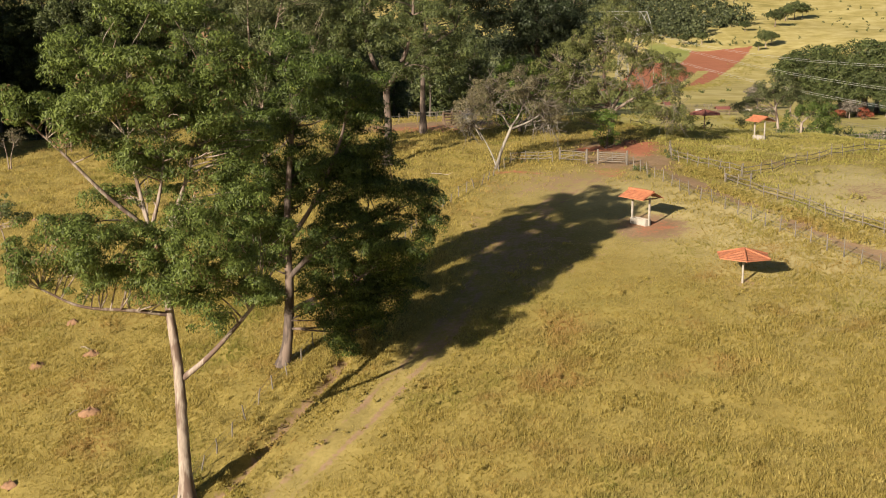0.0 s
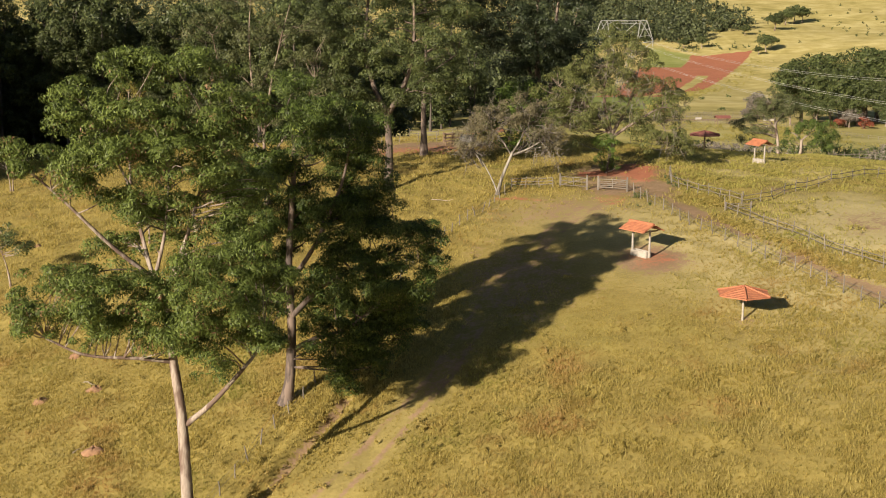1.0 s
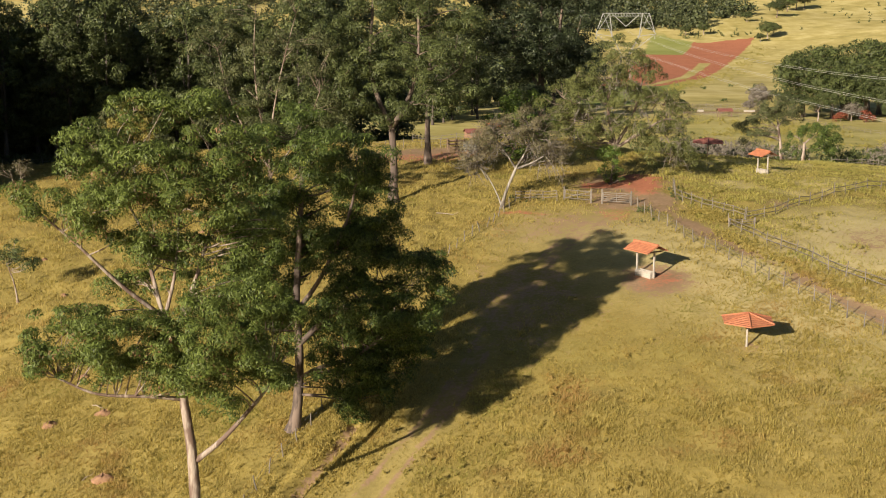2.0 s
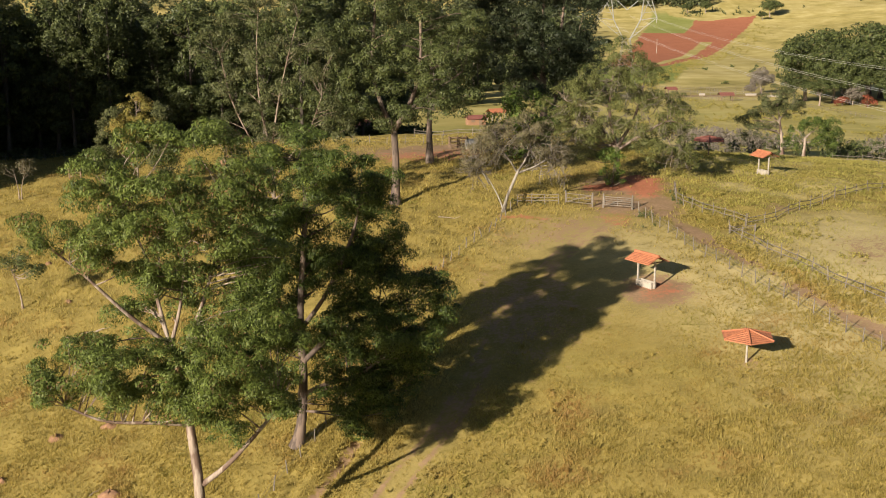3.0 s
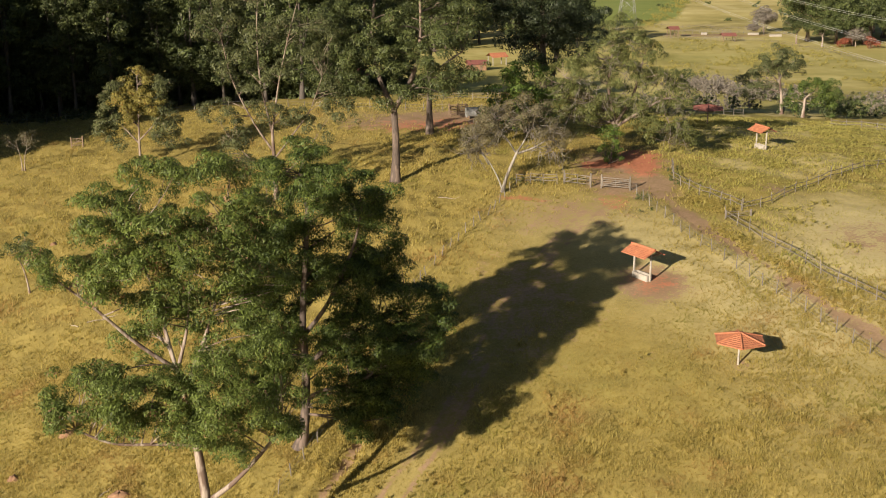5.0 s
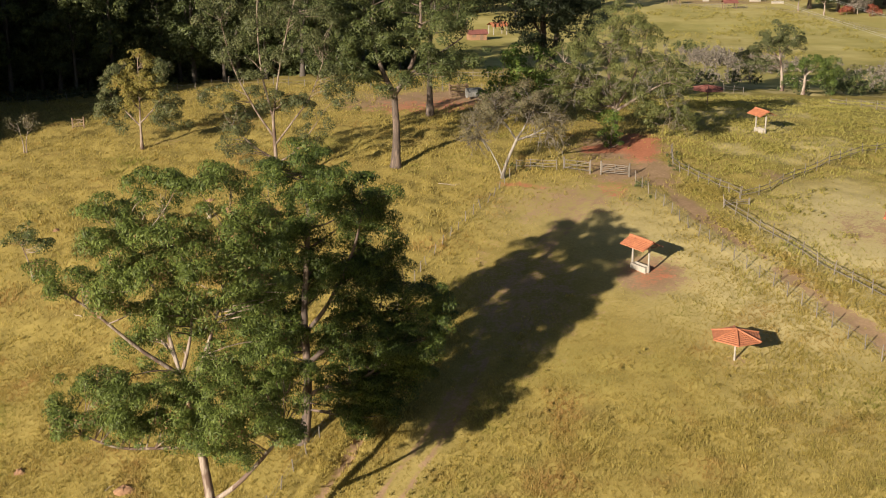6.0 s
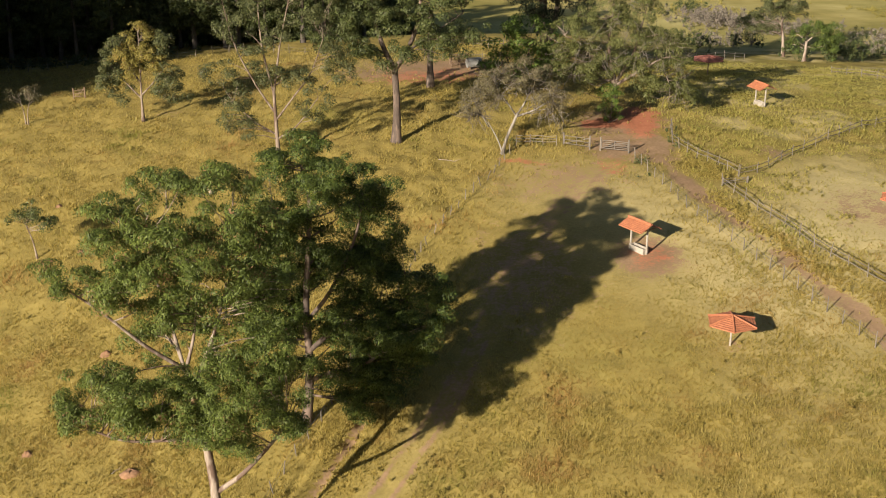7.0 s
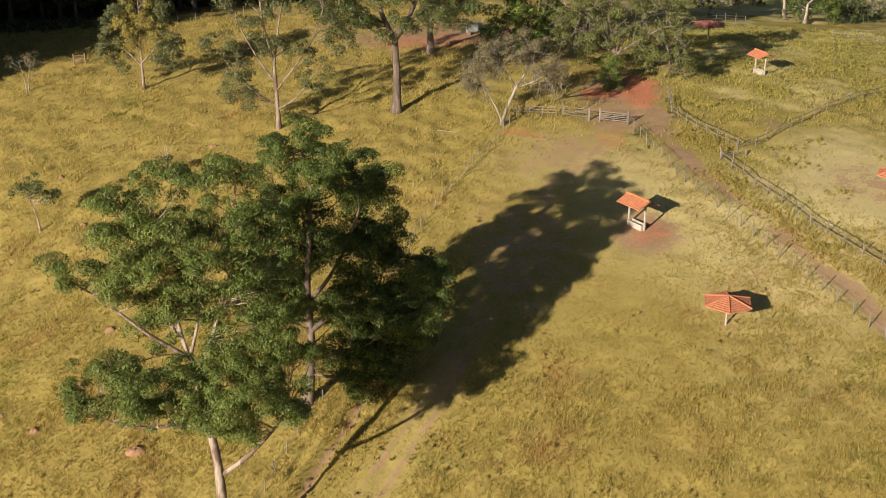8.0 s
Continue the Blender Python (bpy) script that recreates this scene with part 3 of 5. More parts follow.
# near pale-barked eucalypt: one tall bole, a low bough each side and four rising stems
make_tree(
    "eucalyptus_tree", at(-16.3, 72.3, -0.15),
    [([(0.1, 0, 0), (0, 0, 4.1), (-0.1, 0, 8.2), (-0.3, 0, 10.4), (-0.5, 0, 12.2), (-0.9, 0, 15.8), (-1.4, 0, 17.2)], 0.40, 0.20),
     ([(0.2, 0, 8.0), (2.0, -0.4, 9.6), (4.0, -0.2, 11.8), (4.9, 0.4, 12.9)], 0.20, 0.08),
     ([(-0.5, 0, 12.0), (-2.2, -1.0, 12.5), (-5.2, -2.0, 13.0), (-7.4, -2.6, 14.2)], 0.15, 0.06),
     ([(-1.4, 0, 17.2), (-3.7, -1.2, 19.6), (-6.0, -2.2, 22.4), (-7.4, -3.2, 24.1)], 0.155, 0.05),
     ([(-1.5, 0, 17.3), (-2.3, 0.6, 20.3), (-2.7, 0.4, 22.7), (-4.0, 0, 25.7)], 0.155, 0.05),
     ([(-1.4, 0, 17.2), (-0.5, -0.6, 20.3), (0.0, -1.0, 24.1)], 0.14, 0.05),
     ([(-0.9, 0, 16.1), (0.5, 0.5, 19.6), (1.4, 0.5, 22.4), (2.4, 0.8, 25.4)], 0.155, 0.05)],
    [(-7.0, -3.4, 24.5, 1.6, 1.4, 1.3), (-5.0, -0.2, 27.6, 2.0, 1.9, 1.5), (-1.7, -0.6, 29.6, 2.3, 1.9, 1.3), (1.2, 0.8, 29.3, 2.3, 2.0, 1.4),
     (-2.6, -3.4, 24.1, 2.9, 2.2, 1.7), (0.9, -1.4, 24.4, 3.0, 2.7, 2.3), (3.1, 1.6, 25.3, 1.7, 1.9, 2.0), (-1.9, 2.4, 20.8, 1.7, 1.5, 0.9),
     (-6.5, -3.0, 16.5, 2.4, 2.1, 1.6), (-3.0, -3.4, 16.4, 2.9, 2.4, 1.8), (2.0, -2.8, 16.2, 3.0, 2.4, 1.8), (4.4, -0.4, 15.1, 2.4, 2.2, 1.8),
     (1.2, -3.2, 14.4, 2.2, 1.7, 1.2), (3.8, -0.4, 20.4, 1.2, 1.2, 0.9), (2.2, -1.0, 11.6, 0.9, 0.9, 0.9)]
    + [(-8.0, -3.3, 25.2, 1.0, 0.9, 0.8), (-4.4, -2.6, 26.6, 1.5, 1.4, 1.2), (-1.0, -3.0, 26.6, 1.8, 1.5, 1.2), (3.6, 0.8, 27.2, 1.5, 1.4, 1.2), (3.4, -0.6, 23.2, 1.5, 1.4, 1.2), (-4.6, -2.4, 22.6, 1.3, 1.2, 0.9),
       (-5.0, -2.5, 14.9, 1.9, 1.7, 1.1), (0.2, -2.6, 14.2, 1.7, 1.5, 1.0), (3.0, -1.2, 17.6, 1.8, 1.6, 1.2), (4.6, -1.0, 13.2, 1.5, 1.4, 1.1), (3.0, 0.8, 21.6, 1.4, 1.3, 1.1), (-7.8, -3.2, 15.6, 1.4, 1.3, 1.0), (-0.8, -2.8, 15.6, 1.9, 1.6, 1.3), (-1.4, -2.6, 17.0, 1.4, 1.3, 0.9), (-2.6, -3.0, 14.6, 1.5, 1.3, 0.9), (2.6, -2.4, 13.4, 1.4, 1.3, 1.0)]
    + [(-3.8, 1.4, 18.4, 1.6, 1.4, 1.2), (4.6, -0.2, 18.6, 1.7, 1.6, 1.3), (5.2, 0.4, 16.8, 1.5, 1.4, 1.2), (4.4, 1.2, 22.6, 1.3, 1.3, 1.2), (-5.8, -2.6, 17.8, 1.4, 1.3, 0.9)]
    + [(-0.6, 0.6, 27.0, 1.9, 1.7, 1.4), (-3.4, 0.4, 25.4, 1.7, 1.6, 1.3), (0.2, -0.6, 21.6, 1.6, 1.4, 1.0), (-2.4, -1.6, 21.8, 1.5, 1.4, 0.9), (2.2, -0.4, 19.4, 1.6, 1.5, 1.1), (-0.6, 0.8, 19.0, 1.4, 1.3, 0.9), (0.8, -1.4, 17.8, 1.4, 1.3, 0.9), (2.6, 0.4, 26.4, 1.6, 1.5, 1.2)],
    M_LEAF_EUC, M_BARK_PALE, "tall eucalyptus with smooth pale bark and open tufted crown", 11, tuft=0.5, fill=5.3, cover=0.85, size=0.22, swell=1.12, flat=0.62, every=3, sag=-0.06, bough=0.06, slim=0.30, droop=1.3)

# darker eucalypt beside it, crown down to the ground on one side
make_tree(
    "eucalyptus_tree", at(-12.2, 88.9, -0.15),
    [([(0, 0, 0), (0.4, 0, 2.4), (0.6, 0, 6.4), (0.5, 0, 10.6), (0.8, 0, 14.9), (1.1, 0, 19.8), (0.6, 0, 22.5)], 0.44, 0.10),
     ([(0.5, 0, 4.2), (2.4, -0.8, 5.4), (5.2, -1.8, 6.6), (7.8, -2.4, 9.2)], 0.22, 0.08),
     ([(0.5, 0, 6.8), (3.0, -1.0, 9.4), (5.8, -1.4, 11.0), (8.8, -1.8, 12.4)], 0.22, 0.08),
     ([(0.5, 0, 9.5), (2.6, -1.0, 12.6), (4.6, -1.4, 17.0), (5.4, -1.6, 20.4)], 0.20, 0.07),
     ([(0.5, 0, 8.0), (-0.9, 0.3, 11.0), (-1.6, 0.2, 15.0), (-1.8, 0.1, 20.2)], 0.17, 0.06)],
    [(0.3, -0.9, 23.0, 2.2, 2.0, 1.7), (4.8, -1.9, 21.2, 2.4, 2.2, 1.9), (-1.9, 0.1, 20.8, 1.7, 2.1, 2.3), (2.4, 1.4, 18.5, 3.6, 2.6, 2.4),
     (6.3, -0.9, 17.7, 1.9, 2.3, 2.5), (-1.7, 0.1, 15.3, 2.2, 2.2, 2.0), (4.6, -1.0, 14.1, 2.8, 2.4, 1.9), (-1.4, 0.9, 11.2, 1.8, 1.8, 1.8),
     (5.6, -2.7, 11.0, 2.2, 2.0, 1.6), (9.4, -1.9, 13.0, 2.3, 2.1, 1.7), (8.4, -2.7, 9.9, 2.6, 2.3, 1.9), (6.2, -1.9, 7.2, 3.0, 2.4, 1.7),
     (3.2, 1.0, 7.8, 2.0, 2.2, 1.7), (5.4, -1.9, 4.9, 1.6, 1.5, 1.2), (-2.4, -1.2, 8.4, 1.8, 1.6, 1.3), (-1.6, -1.4, 5.6, 1.6, 1.4, 1.0)]
    + [(8.8, -1.5, 8.2, 2.1, 1.9, 1.6), (4.4, -1.5, 4.2, 1.7, 1.6, 1.3), (6.4, -1.6, 3.8, 1.7, 1.6, 1.2), (11.2, -1.5, 11.3, 1.3, 1.2, 0.9), (4.9, -1.4, 2.4, 0.9, 0.9, 0.7), (7.6, -1.2, 6.2, 1.9, 1.8, 1.5), (5.4, -1.0, 14.4, 2.0, 1.8, 1.6), (-0.6, -1.6, 17.4, 2.0, 1.8, 1.6), (4.0, -0.8, 9.8, 2.0, 1.9, 1.5), (-2.4, -1.0, 13.6, 1.8, 1.7, 1.5), (-1.4, -1.0, 10.0, 2.0, 1.8, 1.5), (0.2, 2.0, 13.0, 1.8, 1.6, 1.4), (-2.2, -1.0, 17.0, 1.8, 1.7, 1.5), (2.4, -1.0, 21.6, 2.2, 2.0, 1.6), (6.6, -1.2, 14.8, 1.8, 1.7, 1.4), (0.6, 1.8, 8.0, 1.5, 1.4, 1.1), (-3.4, -0.6, 11.8, 1.7, 1.6, 1.4), (8.6, -1.0, 6.0, 1.8, 1.7, 1.4), (3.0, -1.4, 5.8, 1.6, 1.5, 1.2), (3.2, 1.8, 13.6, 1.9, 1.6, 1.6), (1.6, 1.8, 15.4, 1.6, 1.4, 1.3)],
    M_LEAF_DARK, M_BARK_DARK, "broad eucalyptus with dense dark-green foliage reaching low", 12, tuft=0.54, fill=5.9, cover=0.9, size=0.23, swell=1.14, flat=0.64, every=5, sag=0.0, bough=0.08, slim=0.30, droop=1.3)

# tall forked tree with a thick dark bole
gen = np.random.default_rng(21)
make_tree(
    "eucalyptus_tree", at(-6.9, 146.5, -0.2),
    [([(0, 0, 0), (0.15, 0, 5), (-0.1, 0, 9.6)], 0.50, 0.38),
     ([(-0.1, 0, 9.4), (-1.6, 0.4, 12.5), (-2.6, 0.4, 17), (-2.2, 0, 23), (-2.0, 0, 28)], 0.36, 0.08),
     ([(0.0, 0, 9.4), (1.6, -0.5, 12), (3.0, -0.8, 16), (3.2, -0.5, 22), (2.6, 0, 27)], 0.36, 0.08),
     ([(-1.0, 0.2, 11.2), (-4.4, -0.6, 12.8), (-8.2, -1.2, 14.0)], 0.18, 0.07),
     ([(1.4, -0.4, 11.6), (5.0, -1.2, 14.2), (8.2, -1.6, 16.5)], 0.18, 0.07)],
    [(-7.2, -1, 14.6, 2.6, 2.2, 1.2), (-4.4, -1.6, 16.4, 2.8, 2.4, 1.5), (7.0, -1.5, 17.6, 2.8, 2.4, 1.6), (3.6, -2.4, 15.8, 2.6, 2.2, 1.3),
     (-0.4, -2.2, 18.4, 3.2, 2.6, 1.8), (-6.0, 0, 20.0, 3.2, 2.8, 1.9), (4.6, 0, 21.0, 3.4, 3.0, 2.0), (-2.4, 0, 23.0, 3.4, 3.0, 2.0), (1.8, -1, 25.4, 3.4, 3.0, 2.0),
     (-9.2, -1, 13.2, 2.0, 1.8, 1.2), (-5.2, -2.0, 13.0, 2.0, 1.8, 1.2), (4.8, -2, 13.8, 2.2, 1.9, 1.2), (8.8, -1, 14.8, 2.2, 1.8, 1.2), (-1.2, -1.6, 14.8, 2.0, 1.6, 1.2), (-2.6, -1.4, 11.4, 1.5, 1.3, 0.9), (2.8, -1.6, 11.6, 1.6, 1.3, 0.9),
     (-4.2, 1, 26.5, 3.0, 2.6, 1.9), (0, 0, 29.0, 3.2, 2.8, 1.8), (8.6, 0.5, 21.8, 2.0, 2.0, 1.5)]
    + [(-5.2, -1.5, 11.4, 1.7, 1.5, 1.1), (5.6, -1.5, 12.0, 1.8, 1.6, 1.1), (-8.2, -1.0, 11.6, 1.5, 1.4, 1.0), (0.8, -2.0, 11.6, 1.4, 1.3, 1.0), (8.2, -1.0, 12.6, 1.6, 1.5, 1.0), (-1.2, -1.8, 10.2, 1.2, 1.1, 0.8)],
    M_LEAF_TALL, M_BARK_DARK, "very tall forked eucalyptus with thick dark trunk", 13, tuft=0.7, fill=4.8, size=0.30, slim=0.36, every=4, sag=-0.04, bough=0.12)

# slender tree behind it
make_tree(
    "eucalyptus_tree", at(-3.0, 171, -0.2),
    [([(0, 0, 0), (0, 0, 8), (0.3, 0, 16), (0, 0, 26)], 0.42, 0.10)],
    [(-3, 0, 14.5, 2.4, 2.2, 1.4), (3.6, -0.5, 13.5, 2.6, 2.2, 1.4), (6.2, -0.5, 15.6, 2.2, 2.0, 1.4), (0, -1, 17.6, 3.2, 2.6, 1.8), (4.6, 0, 19.0, 3.0, 2.6, 1.8), (-2.8, 0, 21.0, 3.0, 2.6, 2.0), (1.4, 0, 24.5, 3.2, 2.8, 2.2), (0, 0, 28, 2.6, 2.2, 1.7)],
    M_LEAF_TALL, M_BARK_DARK, "slim-trunked eucalyptus beside the earth yard", 14, tuft=0.75, fill=4.8, size=0.34, every=4, sag=-0.04)

# many-stemmed open eucalypt
make_tree(
    "eucalyptus_tree", at(-21.2, 143.5, -0.2),
    [([(0, 0, 0), (-0.1, 0, 4), (-0.2, 0, 8.5)], 0.27, 0.19),
     ([(-0.2, 0, 6.0), (-2.4, 0, 9.5), (-4.6, -0.4, 14.5), (-5.8, -0.4, 20)], 0.15, 0.04),
     ([(-0.2, 0, 8.3), (-1.4, 0.3, 14), (-1.6, 0.2, 20), (-1.2, 0, 25)], 0.15, 0.04),
     ([(-0.2, 0, 8.3), (0.8, -0.4, 14), (2.0, -0.5, 19), (3.4, 0, 24)], 0.14, 0.04),
     ([(-0.1, 0, 5.0), (2.2, -0.6, 8.0), (4.4, -0.8, 11.0), (6.0, -0.6, 15)], 0.13, 0.04),
     ([(-0.1, 0, 3.2), (-2.6, -0.6, 5.0), (-5.0, -1.0, 7.5)], 0.13, 0.05),
     ([(-0.1, 0, 2.6), (2.4, -0.6, 4.4), (5.2, -1.0, 8.0)], 0.13, 0.05)],
    [(-7, -0.4, 10.6, 1.9, 1.7, 1.3), (-5.2, -0.6, 8.2, 2.1, 1.8, 1.3), (-3.6, 0, 16, 2.0, 1.8, 1.4), (-1.5, 0, 19.5, 2.1, 1.9, 1.5), (2.0, 0, 20.0, 2.1, 1.9, 1.4), (4.6, -0.4, 17, 2.0, 1.8, 1.4), (6.6, -0.6, 12.6, 2.0, 1.8, 1.4),
     (8.4, -0.6, 10.4, 1.6, 1.4, 1.1), (3.4, -0.8, 9.6, 1.8, 1.5, 1.1), (-2.4, -0.4, 12.8, 1.7, 1.5, 1.2), (0.6, -0.6, 15, 1.7, 1.5, 1.1), (6.2, 0, 20, 2.0, 1.8, 1.5), (-2.4, 0, 24.4, 2.6, 2.2, 1.6), (1.6, 0, 25.6, 2.6, 2.2, 1.5), (-6.0, -0.5, 20.5, 2.1, 1.9, 1.5)]
    + [(-5.0, -0.8, 5.6, 1.6, 1.5, 1.2), (-3.2, -0.6, 4.0, 1.2, 1.1, 0.9), (3.8, -0.8, 6.6, 1.5, 1.4, 1.1), (5.4, -0.8, 9.0, 1.5, 1.4, 1.1), (-0.8, -0.8, 10.4, 1.5, 1.4, 1.0)],
    M_LEAF_GREY, M_BARK_MID, "many-stemmed eucalyptus with slender pale limbs and thin foliage", 15, tuft=0.55, fill=4.4, cover=0.8, size=0.27, every=2, sag=-0.05, slim=0.36, droop=1.2, swell=1.35, bough=0.07)

# yellowing tree by the wood's edge
make_tree(
    "yellowing_tree", at(-42.4, 162.9, -0.2),
    [([(0, 0, 0), (0, 0, 3), (0.1, 0, 6), (0.3, 0, 12.5)], 0.21, 0.05), ([(0, 0, 3.4), (-2.2, 0.2, 5.8), (-4.0, 0.2, 8)], 0.13, 0.04), ([(0, 0, 3.8), (1.8, -0.4, 5.6), (3.8, -0.4, 8)], 0.13, 0.04),
     ([(0.1, 0, 5.6), (-1.6, -0.4, 8.4), (-2.2, -0.4, 11)], 0.10, 0.03)],
    [(0.2, 0, 11.8, 2.3, 2.0, 1.6), (-1.2, -0.4, 9.6, 2.2, 1.9, 1.6), (1.6, -0.3, 9.2, 2.2, 1.9, 1.6), (0, -0.6, 7.2, 2.2, 1.8, 1.4)],
    M_LEAF_YELLOW, M_BARK_MID, "rounded tree with yellow-brown thinning top and green flanks", 16, tuft=0.5, fill=4.6, cover=0.7, size=0.26, every=1, sag=-0.05)
flank = np.random.default_rng(17)
v, f, _ = billows([(-3.6, 0, 7.5, 2.0, 1.8, 2.3), (-4.6, 0, 4.9, 1.6, 1.4, 1.7), (-3.2, 0.4, 9.8, 1.8, 1.6, 1.5), (3.6, 0.4, 8.0, 2.0, 1.8, 2.5), (4.6, 0, 5.2, 1.7, 1.4, 1.9), (3.0, 0.5, 10.4, 1.8, 1.6, 1.5), (-3.0, 0.6, 4.0, 1.4, 1.3, 1.1), (3.2, 0.8, 4.4, 1.6, 1.4, 1.2)], 1.1, 5.0, 0.28, 0.7, flank, 1.1)
part("flank_leaves", mesh_np("flank_leaves", v, f, M_LEAF_GREY), bpy.data.objects["yellowing_tree"], "green leaves")

# old bare-limbed tree by the paddock gate
make_tree(
    "old_tree", at(6.0, 140.0, -0.15),
    [([(0, 0, 0), (0.5, 0, 2.0), (1.3, 0, 4.0), (1.8, 0, 5.2)], 0.20, 0.16), ([(0.1, 0, 0.3), (-0.7, 0.2, 2.2), (-2.0, 0.2, 4.4), (-3.2, 0, 5.2)], 0.10, 0.04),
     ([(1.6, 0, 4.8), (0.6, -0.4, 6.4), (-0.6, -0.5, 8.0), (-1.0, -0.4, 9.4)], 0.12, 0.04), ([(1.8, 0, 5.1), (2.8, 0.3, 6.8), (3.2, 0.3, 8.6), (2.8, 0.3, 10.4)], 0.13, 0.04),
     ([(1.8, 0, 4.8), (3.6, -0.5, 5.6), (5.4, -0.5, 6.6), (6.4, -0.4, 6.2)], 0.15, 0.04), ([(-1.6, 0.2, 3.4), (-2.8, -0.3, 5.6), (-3.4, -0.4, 7.0)], 0.09, 0.03)],
    [(-2.6, -0.3, 7.0, 1.9, 1.6, 1.1), (-0.6, -0.4, 8.8, 2.1, 1.8, 1.2), (2.4, 0.2, 9.6, 2.4, 1.9, 1.2), (4.6, -0.3, 8.0, 2.0, 1.7, 1.2), (6.2, -0.4, 6.2, 1.4, 1.3, 1.0), (-3.6, 0, 5.6, 1.2, 1.1, 0.8)],
    M_LEAF_OLD, M_BARK_GREY, "half-bare old tree with pale twisting limbs", 18, tuft=0.45, fill=5.6, cover=0.58, size=0.2, every=1, sag=0.0, bough=0.05, swell=1.25, slim=0.3)
bare_twigs(bpy.data.objects["old_tree"], [(-2.6, -0.6, 6.4, 2.2), (-0.4, -0.8, 8.2, 2.4), (2.6, -0.2, 8.8, 2.4), (4.8, -0.6, 7.2, 2.2), (-3.4, -0.4, 5.2, 1.6), (6.0, -0.6, 5.8, 1.5)], 190, 1.7, -0.1, 181)

# broad mossy tree over the gateway
make_tree(
    "mossy_tree", at(20.6, 152.6, -0.2),
    [([(0, 0, 0), (0.3, 0, 2.5), (0.2, 0, 4.6)], 0.40, 0.32), ([(0.2, 0, 4.4), (-2.2, 0, 7.6), (-4.6, 0, 9.6), (-6.4, -0.2, 10.6)], 0.24, 0.05), ([(0.2, 0, 4.5), (-0.8, -0.3, 9.0), (-0.6, -0.3, 13), (-0.2, 0, 16.4)], 0.26, 0.05),
     ([(0.2, 0, 4.5), (2.2, -0.3, 8.2), (3.0, -0.4, 11.4), (3.6, -0.3, 14)], 0.24, 0.05), ([(0.2, 0, 4.2), (3.4, -0.6, 6.4), (6.4, -0.8, 8.0), (8.4, -0.6, 7.4)], 0.22, 0.05), ([(4.8, -0.7, 7.4), (6.4, -1.2, 5.8), (7.0, -1.4, 3.8), (6.8, -1.4, 2.4)], 0.10, 0.03)],
    [(-6.4, 0, 10.2, 2.2, 2.0, 1.7), (-3.8, -0.4, 10.8, 2.4, 2.0, 1.7), (-4.6, -0.6, 7.6, 2.2, 1.8, 1.5), (-1.6, -0.4, 13.2, 2.4, 2.0, 1.8), (0.4, 0, 15.9, 2.2, 1.9, 1.5), (2.8, -0.4, 13.6, 2.3, 1.9, 1.7),
     (1.0, -1.0, 10.4, 2.3, 1.8, 1.7), (5.4, -0.6, 9.8, 2.4, 2.0, 1.6), (7.8, -0.6, 8.0, 2.0, 1.8, 1.6), (7.2, -1.0, 5.4, 1.8, 1.6, 1.7), (-1.8, -1.0, 7.0, 2.2, 1.8, 1.5), (4.0, -1.0, 6.6, 1.7, 1.5, 1.2)]
    + [(-3.4, -1.4, 5.2, 1.5, 1.4, 1.4), (1.6, -1.6, 6.4, 1.6, 1.4, 1.4), (4.8, -1.6, 4.4, 1.4, 1.3, 1.5), (8.4, -1.2, 3.4, 1.3, 1.2, 1.4), (-6.6, -0.8, 7.6, 1.6, 1.4, 1.5)],
    M_LEAF_MOSS, M_BARK_MID, "broad old tree with lichened bare limbs and patchy leaves", 19, tuft=0.5, fill=5.6, cover=0.8, size=0.22, every=2, bough=0.07, swell=1.35, droop=1.5)
bare_twigs(bpy.data.objects["mossy_tree"], [(-5.2, -1.8, 9.6, 2.4), (-2.6, -2.0, 8.6, 2.2), (-1.2, -1.6, 12.6, 2.2), (1.6, -2.2, 12.2, 2.2), (2.2, -2.4, 9.0, 2.4), (5.6, -2.2, 9.0, 2.4), (7.4, -2.2, 6.2, 2.0), (0.4, -1.4, 14.8, 1.8), (-5.0, -1.6, 6.6, 1.8), (8.0, -1.8, 4.0, 1.6)], 190, 1.9, -0.6, 191)
make_tree("bush", at(19.9, 149.8, -0.1), [([(0, 0, 0), (0.2, 0, 1.2), (0.3, 0, 2.6)], 0.09, 0.03), ([(0, 0, 0), (-0.6, 0, 1.6), (-0.8, 0, 3.0)], 0.07, 0.02)],
          [(-0.1, 0, 1.4, 1.1, 1.1, 1.1), (0.4, 0, 2.9, 1.0, 1.0, 1.1), (-0.7, 0, 3.4, 0.9, 0.9, 1.0), (0.8, 0, 1.3, 0.8, 0.8, 0.8), (-0.2, 0, 4.4, 0.7, 0.7, 0.7)], M_LEAF_BRIGHT, M_BARK_DARK, "bright green leafy bush at the old tree's foot", 20, tuft=0.42, fill=3.4, size=0.22, category="bush")

